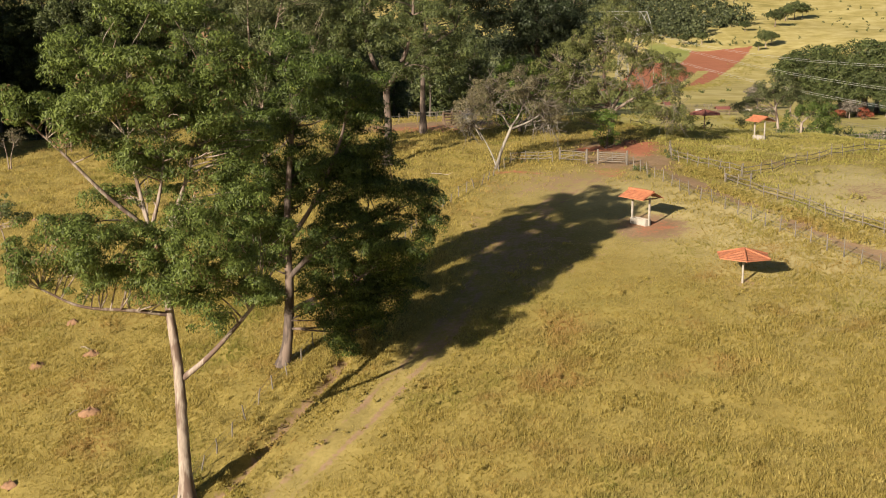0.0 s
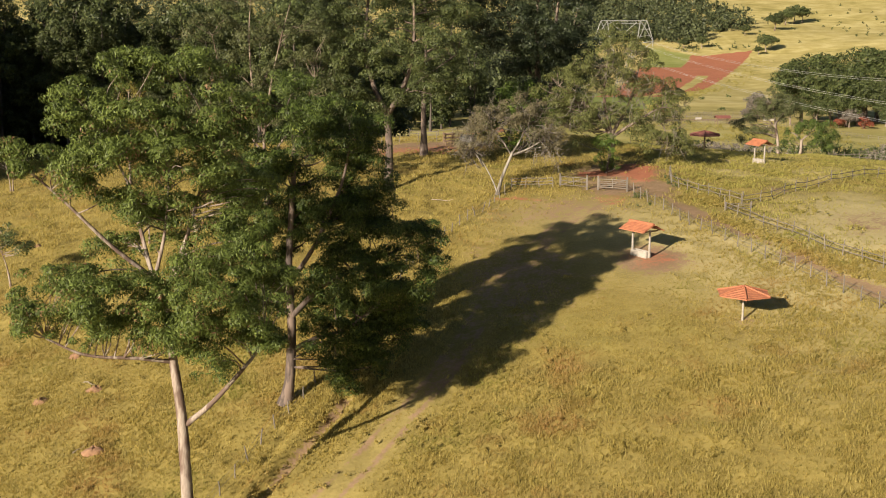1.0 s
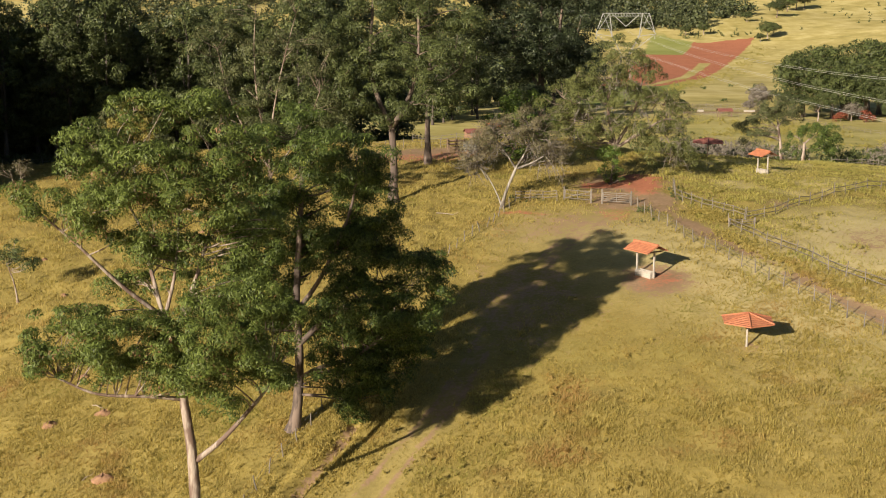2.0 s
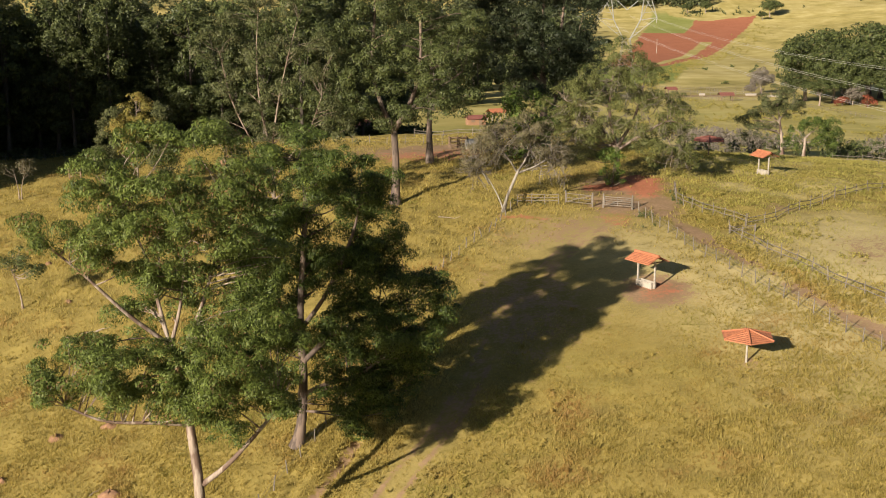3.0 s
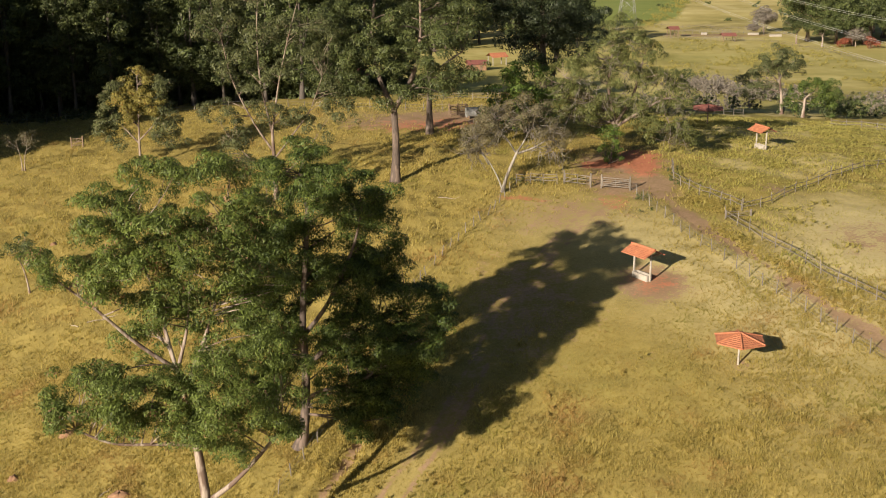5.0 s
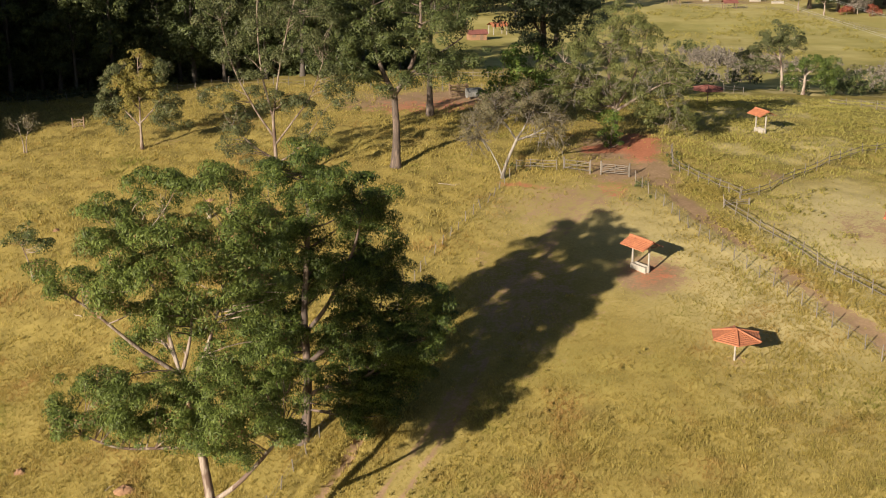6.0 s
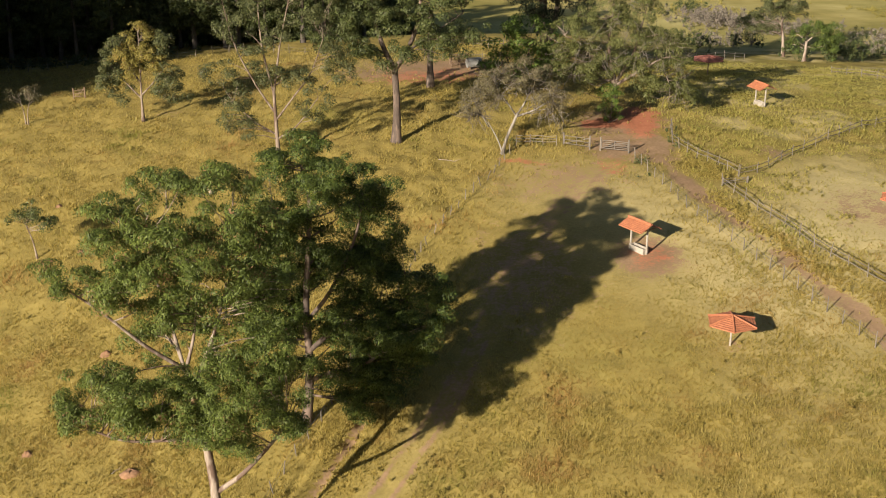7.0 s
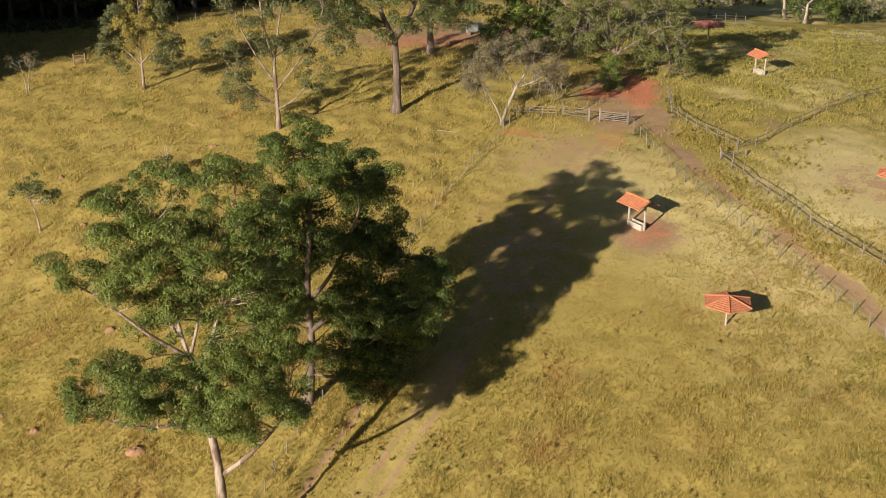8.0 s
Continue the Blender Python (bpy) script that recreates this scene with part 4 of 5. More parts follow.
# dark giant and the broad-leaved shrub under it
make_tree(
    "dark_tree", at(14.2, 183, -0.3),
    [([(0, 0, 0), (-0.3, 0, 8), (-0.6, 0, 16), (-0.2, 0, 30)], 0.7, 0.12), ([(0, 0, 1), (1.6, 0, 9), (2.2, 0, 18), (3.0, 0, 27)], 0.5, 0.1), ([(-0.4, 0, 9), (-3.4, 0, 14), (-5.6, 0, 20)], 0.24, 0.07), ([(1.8, 0, 11), (4.0, 0, 15), (5.4, 0, 20)], 0.24, 0.07)],
    [(-1, -1, 10, 4.6, 3.6, 2.6), (4.2, -1, 11.5, 4.2, 3.4, 2.6), (-5.4, -0.5, 14.5, 3.6, 3.0, 2.4), (5.6, -0.5, 16, 3.0, 2.8, 2.2), (0.6, -2, 16, 4.6, 3.6, 2.8), (-7.4, 0, 20, 3.0, 2.8, 2.2), (-3, 0, 22, 4.2, 3.4, 2.8), (4, -1, 22, 4.4, 3.6, 2.8), (5.8, 0, 22.5, 2.6, 2.4, 2.2),
     (0, 0, 28, 4.4, 3.6, 2.8), (-4.4, 0, 28, 3.6, 3.0, 2.4), (4.0, 0, 28.5, 3.0, 2.8, 2.4), (1, 0, 33, 3.6, 3.0, 2.0)]
    + [(-9.4, 0, 24.5, 3.0, 2.8, 2.2), (-8.6, 0, 16.5, 2.8, 2.4, 2.0), (-3.4, -1.4, 18, 3.4, 3.0, 2.4), (-8, 0, 29, 3.0, 2.8, 2.2), (3.4, -1.4, 14, 3.2, 2.8, 2.2)],
    M_LEAF_BLACK, M_BARK_DARK, "huge dark evergreen tree with dense heavy crown", 22, tuft=0.9, fill=6.5, size=0.38, every=4, bough=0.16)
make_tree("broadleaf_shrub", at(10.4, 168.5, -0.2), [([(0, 0, 0), (0, 0, 3), (0.5, 0, 6)], 0.22, 0.06), ([(0, 0, 0.6), (-2, 0, 3), (-3, 0, 5)], 0.14, 0.05), ([(0, 0, 0.8), (2, 0, 3), (3.4, 0, 5)], 0.14, 0.05)],
          [(-3.4, 0, 4.4, 2.2, 2.0, 1.8), (0, -0.4, 5.6, 2.8, 2.2, 2.0), (3.0, 0, 5.0, 2.4, 2.0, 2.0), (0.6, 0, 8.2, 2.6, 2.0, 1.5), (-2.2, 0, 7.4, 2.0, 1.8, 1.4), (1.6, -0.8, 2.8, 2.8, 1.8, 1.7), (-2.4, -0.8, 2.4, 2.2, 1.6, 1.5)],
          M_LEAF_BRIGHT, M_BARK_DARK, "dense broad-leaved shrub with glossy green top", 23, tuft=0.7, fill=4.4, size=0.36, category="shrub", slim=0.6, every=1)

# trees on the brow
pt = make_tree("paddock_tree", at(61.8, 226.0, -0.2), [([(0.3, 0, 0), (0, 0, 3.5), (-0.5, 0, 6.2), (-0.6, 0, 7.4)], 0.27, 0.19), ([(-0.5, 0, 6), (-2.6, 0, 8.0), (-4.2, 0, 9)], 0.15, 0.05), ([(-0.5, 0, 6.6), (1.2, 0, 9), (2.4, 0, 10.4)], 0.15, 0.05), ([(-0.6, 0, 7.2), (-1, 0, 9), (-0.8, 0, 11.2)], 0.13, 0.05)],
          [(-4.0, 0, 8.0, 2.0, 1.8, 1.3), (-1.6, 0, 10.4, 2.6, 2.2, 1.4), (1.6, 0, 10.2, 2.2, 2.0, 1.4), (2.8, 0, 8.2, 1.6, 1.5, 1.2), (-3.4, 0, 5.4, 1.6, 1.4, 1.2), (0.6, -0.4, 7.8, 1.6, 1.4, 1.0), (-5.8, 0, 6.6, 1.8, 1.6, 1.3), (-5.0, 0.5, 4.2, 1.5, 1.4, 1.1), (-2.2, -0.6, 8.4, 1.8, 1.6, 1.2)],
          M_LEAF_GREY, M_BARK_PALE, "leaning pale-trunked tree with thin grey-green crown", 24, tuft=0.55, fill=4.6, cover=0.85, size=0.26, every=3, sag=-0.05)
pt.scale = (1.05, 1.05, 1.05)
pt = make_tree("paddock_tree", at(63.6, 217.5, -0.2), [([(0, 0, 0), (0.1, 0, 2.4), (0.2, 0, 4.0)], 0.36, 0.26), ([(0.2, 0, 3.8), (-1.4, 0, 5.0), (-2.2, 0, 5.2)], 0.13, 0.05), ([(0.2, 0, 3.8), (2.2, 0, 5.4), (4.0, 0, 5.6)], 0.16, 0.05)],
          [(2.0, 0, 5.8, 2.6, 2.0, 1.4), (4.8, 0, 5.4, 2.4, 2.0, 1.4), (6.0, 0, 3.6, 1.8, 1.6, 1.4), (3.6, 0, 3.2, 1.8, 1.6, 1.4), (-1.8, 0.6, 4.8, 1.6, 1.4, 1.1), (-2.6, 0.8, 2.8, 1.3, 1.2, 1.0), (0.6, -0.5, 5.6, 1.6, 1.4, 1.0), (5.4, -0.4, 2.0, 1.8, 1.6, 1.2)],
          M_LEAF_DARK, M_BARK_PALE, "low spreading tree with stout trunk and green crown", 25, tuft=0.55, fill=4.6, cover=0.85, size=0.26, every=8, sag=-0.05)
pt.scale = (0.85, 0.85, 1.0)

# saplings in the open pasture
make_tree("sapling", at(-45.4, 124.2, -0.1), [([(0, 0, 0), (-0.3, 0, 2.2), (-0.9, 0, 4.2)], 0.10, 0.04)], [(-1.6, 0, 4.4, 1.2, 1.0, 0.7), (0.5, 0, 4.8, 1.3, 1.0, 0.7), (-0.6, 0, 5.5, 1.2, 1.0, 0.6), (1.4, 0, 4.2, 0.9, 0.8, 0.5)], M_LEAF_TALL, M_BARK_PALE, "young tree with thin pale stem", 26, tuft=0.5, fill=4.0, size=0.24, every=1, bough=0.03, swell=1.25)
make_tree("sapling", at(-59.9, 166.4, -0.1), [([(0, 0, 0), (-0.1, 0, 1.6), (-0.4, 0, 3.4)], 0.10, 0.03), ([(0.3, 0, 0), (0.4, 0, 1.8), (0.9, 0, 3.6)], 0.09, 0.03)], [(-0.8, 0, 4.2, 1.4, 1.2, 0.8), (1.2, 0, 4.0, 1.3, 1.1, 0.8), (0.2, 0, 4.8, 1.4, 1.2, 0.7)], M_LEAF_OLD, M_BARK_PALE, "small twiggy half-bare tree", 27, tuft=0.5, fill=3.0, cover=0.2, size=0.2, every=1, bough=0.04)
make_tree("sapling", at(-32.7, 132.3, -0.1), [([(0, 0, 0), (0, 0, 2.2), (-0.2, 0, 4.6)], 0.09, 0.02), ([(0, 0, 2.6), (-0.8, 0, 3.6), (-0.9, 0, 3.9)], 0.05, 0.02), ([(0, 0, 2.4), (0.2, 0, 3.6), (0.1, 0, 4.3)], 0.05, 0.02)], [(0, 0, 2.2, 0.7, 0.6, 0.6), (-0.3, 0, 2.7, 0.6, 0.5, 0.4)], M_LEAF_TALL, M_BARK_PALE, "broken sapling with bare pale tips", 28, tuft=0.4, fill=3.2, size=0.2, every=1, bough=0.03)

# ---- the wood ----
def wood_tree(seed, height, width, fine):
    gen = np.random.default_rng(seed)
    stems = [([(0, 0, 0), (gen.uniform(-0.4, 0.4), 0, height * 0.35), (gen.uniform(-1, 1), 0, height * 0.7), (gen.uniform(-1, 1), 0, height * 0.96)], 0.36, 0.07)]
    for k in range(3):
        a, z = k * 2.1 + gen.uniform(-0.5, 0.5), height * gen.uniform(0.3, 0.55)
        stems.append(([(0, 0, z), (math.cos(a) * width * 0.3, math.sin(a) * width * 0.3, z + height * 0.14), (math.cos(a) * width * 0.55, math.sin(a) * width * 0.55, z + height * 0.34)], 0.15, 0.05))
    return make_tree("woodland_tree", (0, 0, -500), stems, envelope(gen, height, height * 0.06, width, 18, 0.36), M_LEAF_WOOD, M_BARK_WOOD,
                     "tall slender eucalyptus in the dense wood", seed, tuft=0.8 if fine else 1.2, fill=5.0 if fine else 4.0, cover=0.8, size=0.52 if fine else 0.95, every=12, group="trees of the wood")


SIZES = ((27, 5.0), (31, 5.6), (24, 4.6), (29, 6.2))
stock = [wood_tree(40 + k, h, w, True) for k, (h, w) in enumerate(SIZES)] + [wood_tree(40 + k, h, w, False) for k, (h, w) in enumerate(SIZES)]
gen = np.random.default_rng(5)
spots = []


def plant(x0, x1, y0, y1, gap, n):
    for _ in range(n):
        x, y = gen.uniform(x0, x1), gen.uniform(y0, y1)
        if all((x - a) ** 2 + (y - b) ** 2 > gap**2 for a, b in spots):
            spots.append((x, y))


plant(-112, -58, 207, 222, 5.0, 90)
plant(-60, -21, 214, 228, 5.0, 70)
plant(-120, -20, 226, 262, 6.5, 130)
plant(-20, -9, 262, 285, 7.5, 14)
plant(-130, -18, 262, 296, 8.0, 60)
plant(-60, 0, 425, 520, 9, 60)
plant(2, 48, 425, 520, 10, 45)
# the tall belt beside it, which shades the wood and the pasture's corner
inner = len(spots)
for row in range(11):
    for col in range(5):
        y = 122 + 7.6 * row + gen.uniform(-1.5, 1.5)
        spots.append((-0.40 * y - 11 - 8.0 * col + gen.uniform(-1.5, 1.5), y))
used = set()
for x, y in spots:
    belt = spots.index((x, y)) >= inner
    if belt and (x + 66.5) * 0.802 - (y - 175) * 0.597 > -1.5:
        continue
    k = int(gen.integers(4)) + (0 if y < 233 and not belt else 4)
    s = gen.uniform(1.1, 1.32) if belt else gen.uniform(0.8, 1.12)
    m = Matrix.Translation(at(x, y, -0.3)) @ Matrix.Rotation(gen.uniform(0, 6.28), 4, "Z") @ Matrix.Scale(s, 4)
    if k in used:
        copy_thing(stock[k], m)
    else:
        stock[k].matrix_basis = m
        used.add(k)

# undergrowth between the stems
def undergrowth(name, label, areas, leaf, seed):
    gen = np.random.default_rng(seed)
    cs, rs = [], []
    for x0, x1, y0, y1, n, h in areas:
        x, y = gen.uniform(x0, x1, n), gen.uniform(y0, y1, n)
        for k in range(3):
            cs.append(np.stack([x + gen.normal(0, 0.8, n), y + gen.normal(0, 0.8, n), land(x, y) + h * (0.2 + 0.3 * k) * gen.uniform(0.7, 1.2, n)], -1))
            rs.append(gen.uniform(1.0, 1.9, n))
    v, f = leaves(np.concatenate(cs), np.concatenate(rs), 34, 0.8, 0.3, gen, 1.0, 0.6)
    return tagged(part(name, mesh_np(name, v, f, leaf)), label, "bushes", kind="stuff")


undergrowth("hill_scrub", "scattered low scrub on the far hillside", [(330, 640, 1330, 1750, 70, 2.5), (110, 200, 560, 780, 16, 1.2), (255, 330, 1335, 1380, 26, 3.5)], M_LEAF_WOOD, 69)
undergrowth("wood_undergrowth", "dark undergrowth filling the wood", [(-115, -60, 216, 236, 330, 5), (-62, -20, 222, 240, 240, 5), (-24, -4, 272, 300, 70, 5)], M_LEAF_WOOD, 67)

# distant woods as one mass on the hills
def far_wood(name, label, areas, leaf, size, seed):
    gen = np.random.default_rng(seed)
    cs, rs = [], []
    for x0, x1, y0, y1, n, r in areas:
        x, y = gen.uniform(x0, x1, n), gen.uniform(y0, y1, n)
        h = r * gen.uniform(0.8, 2.0, n)
        for k in range(5):
            cs.append(np.stack([x + gen.normal(0, r * 0.45, n), y + gen.normal(0, r * 0.45, n), land(x, y) + h * (0.35 + 0.22 * k)], -1))
            rs.append(r * gen.uniform(0.45, 0.8, n))
    v, f = leaves(np.concatenate(cs), np.concatenate(rs), 24, size, 0.4, gen, 0.8, 0.8)
    return tagged(part(name, mesh_np(name, v, f, leaf)), label, "trees", kind="stuff")


far_wood("distant_wood", "dark wooded hillside beyond the valley", [(-500, 240, 1400, 1900, 520, 9), (-420, -130, 340, 540, 150, 8), (90, 300, 1392, 1470, 150, 8), (100, 372, 1460, 1800, 330, 9), (-260, -4, 430, 800, 290, 6), (-10, 46, 500, 800, 70, 6), (60, 130, 1120, 1400, 60, 8), (-20, 88, 820, 1000, 110, 7), (-520, -20, 800, 1400, 330, 9), (-1000, -400, 1400, 2600, 330, 15), (-20, 125, 1000, 1400, 200, 8)], M_LEAF_FAR, 2.6, 61)


def round_tree(seed, height, width, leaf, label, name="valley_tree"):
    gen = np.random.default_rng(seed)
    lobes = [(math.cos(a) * width * q, math.sin(a) * width * q, height * z, width * 0.42, width * 0.42, height * 0.15) for a, q, z in
             [(k * 1.05 + gen.uniform(-0.3, 0.3), gen.uniform(0.35, 0.75), gen.uniform(0.55, 0.85)) for k in range(7)]] + [(0, 0, height * 0.86, width * 0.5, width * 0.5, height * 0.14)]
    stems = [([(0, 0, 0), (0.2, 0, height * 0.3), (0, 0, height * 0.5)], height * 0.03, height * 0.02)] + [([(0, 0, height * 0.4), (math.cos(a) * width * 0.3, math.sin(a) * width * 0.3, height * 0.6), (math.cos(a) * width * 0.55, math.sin(a) * width * 0.55, height * 0.75)], height * 0.014, 0.06) for a in (0.4, 2.2, 4.2)]
    return make_tree(name, (0, 0, -500), stems, lobes, leaf, M_BARK_PALE, label, seed, tuft=width * 0.13, fill=5.0, cover=0.85, size=width * 0.06, every=5, group="trees across the valley", slim=0.6)


valley = [round_tree(70, 18, 11, M_LEAF_TALL, "flat-topped dark tree across the valley"), round_tree(71, 13, 8, M_LEAF_WOOD, "rounded green tree across the valley"), round_tree(72, 6, 4, M_LEAF_WOOD, "dark bush on the far hillside", "hill_bush"), round_tree(73, 12, 8, M_TWIG_GREY, "bare brown-grey tree across the valley")]
first = set()
for k, x, y, s in ((0, 138, 472, 1.25), (0, 152, 500, 1.1), (1, 150, 455, 1.0), (0, 172, 486, 1.15), (1, 176, 462, 1.05), (1, 165, 452, 0.8), (0, 190, 505, 1.2), (1, 188, 470, 1.1), (0, 205, 490, 1.1), (1, 131, 462, 0.8), (0, 178, 520, 1.2), (3, 131, 511, 0.8), (1, 137, 450, 0.75), (0, 146, 462, 0.85), (1, 152, 462, 1.0), (0, 160, 466, 0.9), (1, 168, 446, 0.9), (1, 160, 436, 0.7), (1, 163, 505, 1.3), (1, 176, 510, 1.45), (3, 150, 452, 0.7), (3, 124, 500, 0.5),
                   (1, 156, 461, 1.25), (1, 166, 458, 1.15), (0, 172, 466, 0.95), (1, 177, 456, 1.2), (1, 187, 458, 1.3), (1, 147, 466, 1.1), (2, 330, 1295, 1.5), (2, 342, 1312, 1.9), (2, 352, 1330, 1.5), (2, 395, 1480, 2.2), (2, 440, 1560, 2.4), (2, 455, 1575, 2.0), (2, 262, 1352, 1.3), (2, 283, 1356, 1.4), (2, 425, 1545, 2.0), (2, 350, 1440, 1.3)):
    m = Matrix.Translation(at(x, y, -0.3)) @ Matrix.Rotation(x * 1.7, 4, "Z") @ Matrix.Scale(s, 4)
    if k not in first:
        first.add(k)
        valley[k].matrix_basis = m
    else:
        copy_thing(valley[k], m)
for x, y, s in ((145.4, 450, 0.8), (153, 445, 0.9)):
    make_tree("flowering_shrub", at(x, y, -0.2), [([(0, 0, 0), (0, 0, 2), (0, 0, 3)], 0.12, 0.05)], [(-1.4 * s, 0, 1.8, 1.3, 1.2, 1.1), (1.2 * s, 0, 1.9, 1.4, 1.2, 1.1), (0, 0, 3.6 * s, 1.3, 1.2, 0.9)], M_LEAF_RED, M_BARK_DARK, "shrub covered in red flowers by the fence", int(x), tuft=0.8, fill=4, size=0.5, category="shrub", group="flowering shrubs")
# scrub along the creek
def scrub(name, label, spots, leaf, seed, height, wide=1.0):
    gen = np.random.default_rng(seed)
    cs, rs = [], []
    for x, y, n, sx, sy in spots:
        px, py = x + gen.normal(0, sx, n), y + gen.normal(0, sy, n)
        for k in range(3):
            cs.append(np.stack([px + gen.normal(0, 0.6, n), py + gen.normal(0, 0.6, n), land(px, py) + height * (0.25 + 0.3 * k) * gen.uniform(0.6, 1.3, n)], -1))
            rs.append(wide * gen.uniform(0.6, 1.2, n))
    v, f = leaves(np.concatenate(cs), np.concatenate(rs), 40, 0.55 * wide, -0.8, gen, 1.0, 0.3)
    return tagged(part(name, mesh_np(name, v, f, leaf)), label, "shrubs", kind="stuff")


scrub("creek_scrub", "grey leafless scrub along the creek", [(66, 322, 50, 5, 5), (74, 310, 60, 6, 5), (82, 300, 40, 6, 5), (60, 270, 30, 8, 5), (92, 240, 30, 5, 6), (98, 262, 60, 6, 8)], M_TWIG_GREY, 63, 3.0)
scrub("creek_bushes", "dark green bushes along the creek", [(54, 256, 18, 9, 4), (66, 222, 14, 6, 3), (78, 236, 24, 7, 5), (40, 250, 8, 6, 3), (66, 340, 14, 3, 5), (78, 300, 14, 9, 6), (88, 250, 20, 4, 10)], M_LEAF_WOOD, 64, 3.2)
gen = np.random.default_rng(77)
scrub("pasture_tussocks", "rough green tussocks on the upper pasture", [(gen.uniform(29, 62), gen.uniform(143, 196), 16, 1.6, 1.2) for _ in range(28)] + [(gen.uniform(36, 50), gen.uniform(110, 132), 5, 1.2, 0.9) for _ in range(12)], M_TUSSOCK, 78, 0.34, 0.34)
scrub("slope_tussocks", "clumps of coarse grass on the near slope", [(-4, 84, 150, 24, 13), (14, 76, 90, 16, 10), (-32, 92, 90, 9, 16)], M_GRASS, 80, 0.24, 0.34)
scrub("lane_grass", "tall golden grass along the lane", [(28.2 + 0.34 * k, 123.5 - 1.05 * k, 7, 0.6, 0.6) for k in range(22)] + [(27.6 + 0.5 * k, 134 - 1.2 * k, 10, 0.8, 0.6) for k in range(5)], M_GRASS, 79, 0.32, 0.32)
scrub("field_edge_weeds", "weedy strip along the ploughed field", [(162 + 17.3 * k, 832 + 46 * k, 34, 5, 15) for k in range(10)] + [(90 + 12 * k, 552 + 44 * k, 26, 3, 12) for k in range(7)], M_TUSSOCK, 68, 1.2, 0.7)
scrub("meadow_tussocks", "low tussocks over the valley meadow", [(gen.uniform(58, 135), gen.uniform(330, 470), 14, 4, 6) for _ in range(40)], M_TUSSOCK, 81, 0.5, 0.6)
scrub("hedge_plants", "low leafy plants along the wood's fence", [(-88, 203.5, 26, 9, 0.8), (-68, 204.5, 26, 6, 0.8), (-52, 211, 14, 6, 0.8)], M_LEAF_WOOD, 65, 1.2)
scrub("fence_weeds", "green weeds under the fence", [(21.8, 133.5, 5, 0.3, 2.0), (26.8, 143, 7, 0.3, 2.2), (9.5, 143.2, 6, 1.6, 0.3)], M_LEAF_WOOD, 66, 0.35, 0.32)


# ---- shelters ----
def tile_slope(length, width, rise, material, courses=7, pitch=0.24):
    """Rows of round clay tiles on one slope: along x, from the eave at y = 0 up to y = width."""
    n = int(length / pitch) * 6
    xs_ = np.linspace(-length / 2, length / 2, n + 1)
    wave = 0.035 * np.abs(np.sin(np.linspace(0, math.pi * n / 6, n + 1)))
    rows, z0 = [], 0.0
    for c in range(courses):
        for e, lift in ((0.0, 0.035), (0.96, 0.005)):
            t = (c + e) / courses
            rows.append(np.stack([xs_, np.full(n + 1, width * t), rise * t + lift + wave + 0.006 * np.sin(xs_ * 9 + c)], -1))
    rows = [r - [0, 0, 0.09] for r in rows[::-1]][-1:] + rows + [rows[-1] - [0, 0, 0.09]]
    v = np.concatenate(rows)
    k, m = len(rows), n + 1
    i, j = np.meshgrid(np.arange(k - 1), np.arange(n), indexing="ij")
    f = np.stack([i * m + j, i * m + j + 1, (i + 1) * m + j + 1, (i + 1) * m + j], -1).reshape(-1, 4)
    back = np.stack([rows[-1], rows[0]], 0).reshape(-1, 3)
    jb = np.arange(n)
    fb = np.stack([jb, jb + 1, m + jb + 1, m + jb], -1) + len(v)
    return mesh_np("tiles", np.concatenate([v, back]), np.concatenate([f, fb]), material)


def salt_shelter(x, y, turn, label, roof, group):
    """Two posts over a concrete trough, under a small gabled tile roof; the ridge runs along local x."""
    root = thing("trough_shelter", at(x, y), label, "shelter", group, turn=turn)
    for sx in (-1.12, 1.12):
        part("post", box(bmesh.new(), (0.17, 0.17, 2.75), (sx, 0, 1.22), bevel=0.03), root, material=M_CONCRETE)
        part("cross_beam", box(bmesh.new(), (0.1, 2.0, 0.12), (sx, 0, 2.46)), root, material=M_TIMBER)
        for sy in (-1, 1):
            part("rafter", box(bmesh.new(), (0.09, 1.42, 0.1), (sx, sy * 0.62, 2.76), (-sy * 25, 0, 0)), root, material=M_TIMBER)
    part("ridge_beam", box(bmesh.new(), (3.0, 0.1, 0.12), (0, 0, 3.0)), root, material=M_TIMBER)
    for sy in (-1, 1):
        t = part("roof_slope", tile_slope(3.2, 1.36, 0.64, roof), root, "rows of clay tiles")
        t.matrix_local = pose(0, sy * 1.33, 2.50, 0, 0, 0 if sy < 0 else 180)
    v, f = tube([(-1.62, 0, 3.16), (0, 0, 3.18), (1.62, 0, 3.16)], [0.12] * 3, 8)
    part("ridge_tiles", mesh_np("ridge_tiles", v, f, roof, True), root)
    tr = part("trough", box(bmesh.new(), (1.9, 0.6, 0.12), (0, 0, 0.22), bevel=0.02), root, "concrete salt trough", M_CONCRETE)
    for w in ((2.04, 0.09, 0.62, 0, 0.32), (2.04, 0.09, 0.62, 0, -0.32)):
        part("trough_wall", box(bmesh.new(), w[:3], (w[3], w[4], 0.22), bevel=0.02), tr, material=M_CONCRETE)
    for sx in (-0.98, 0.98):
        part("trough_end", box(bmesh.new(), (0.09, 0.55, 0.60), (sx, 0, 0.21), bevel=0.02), tr, material=M_CONCRETE)
    return root


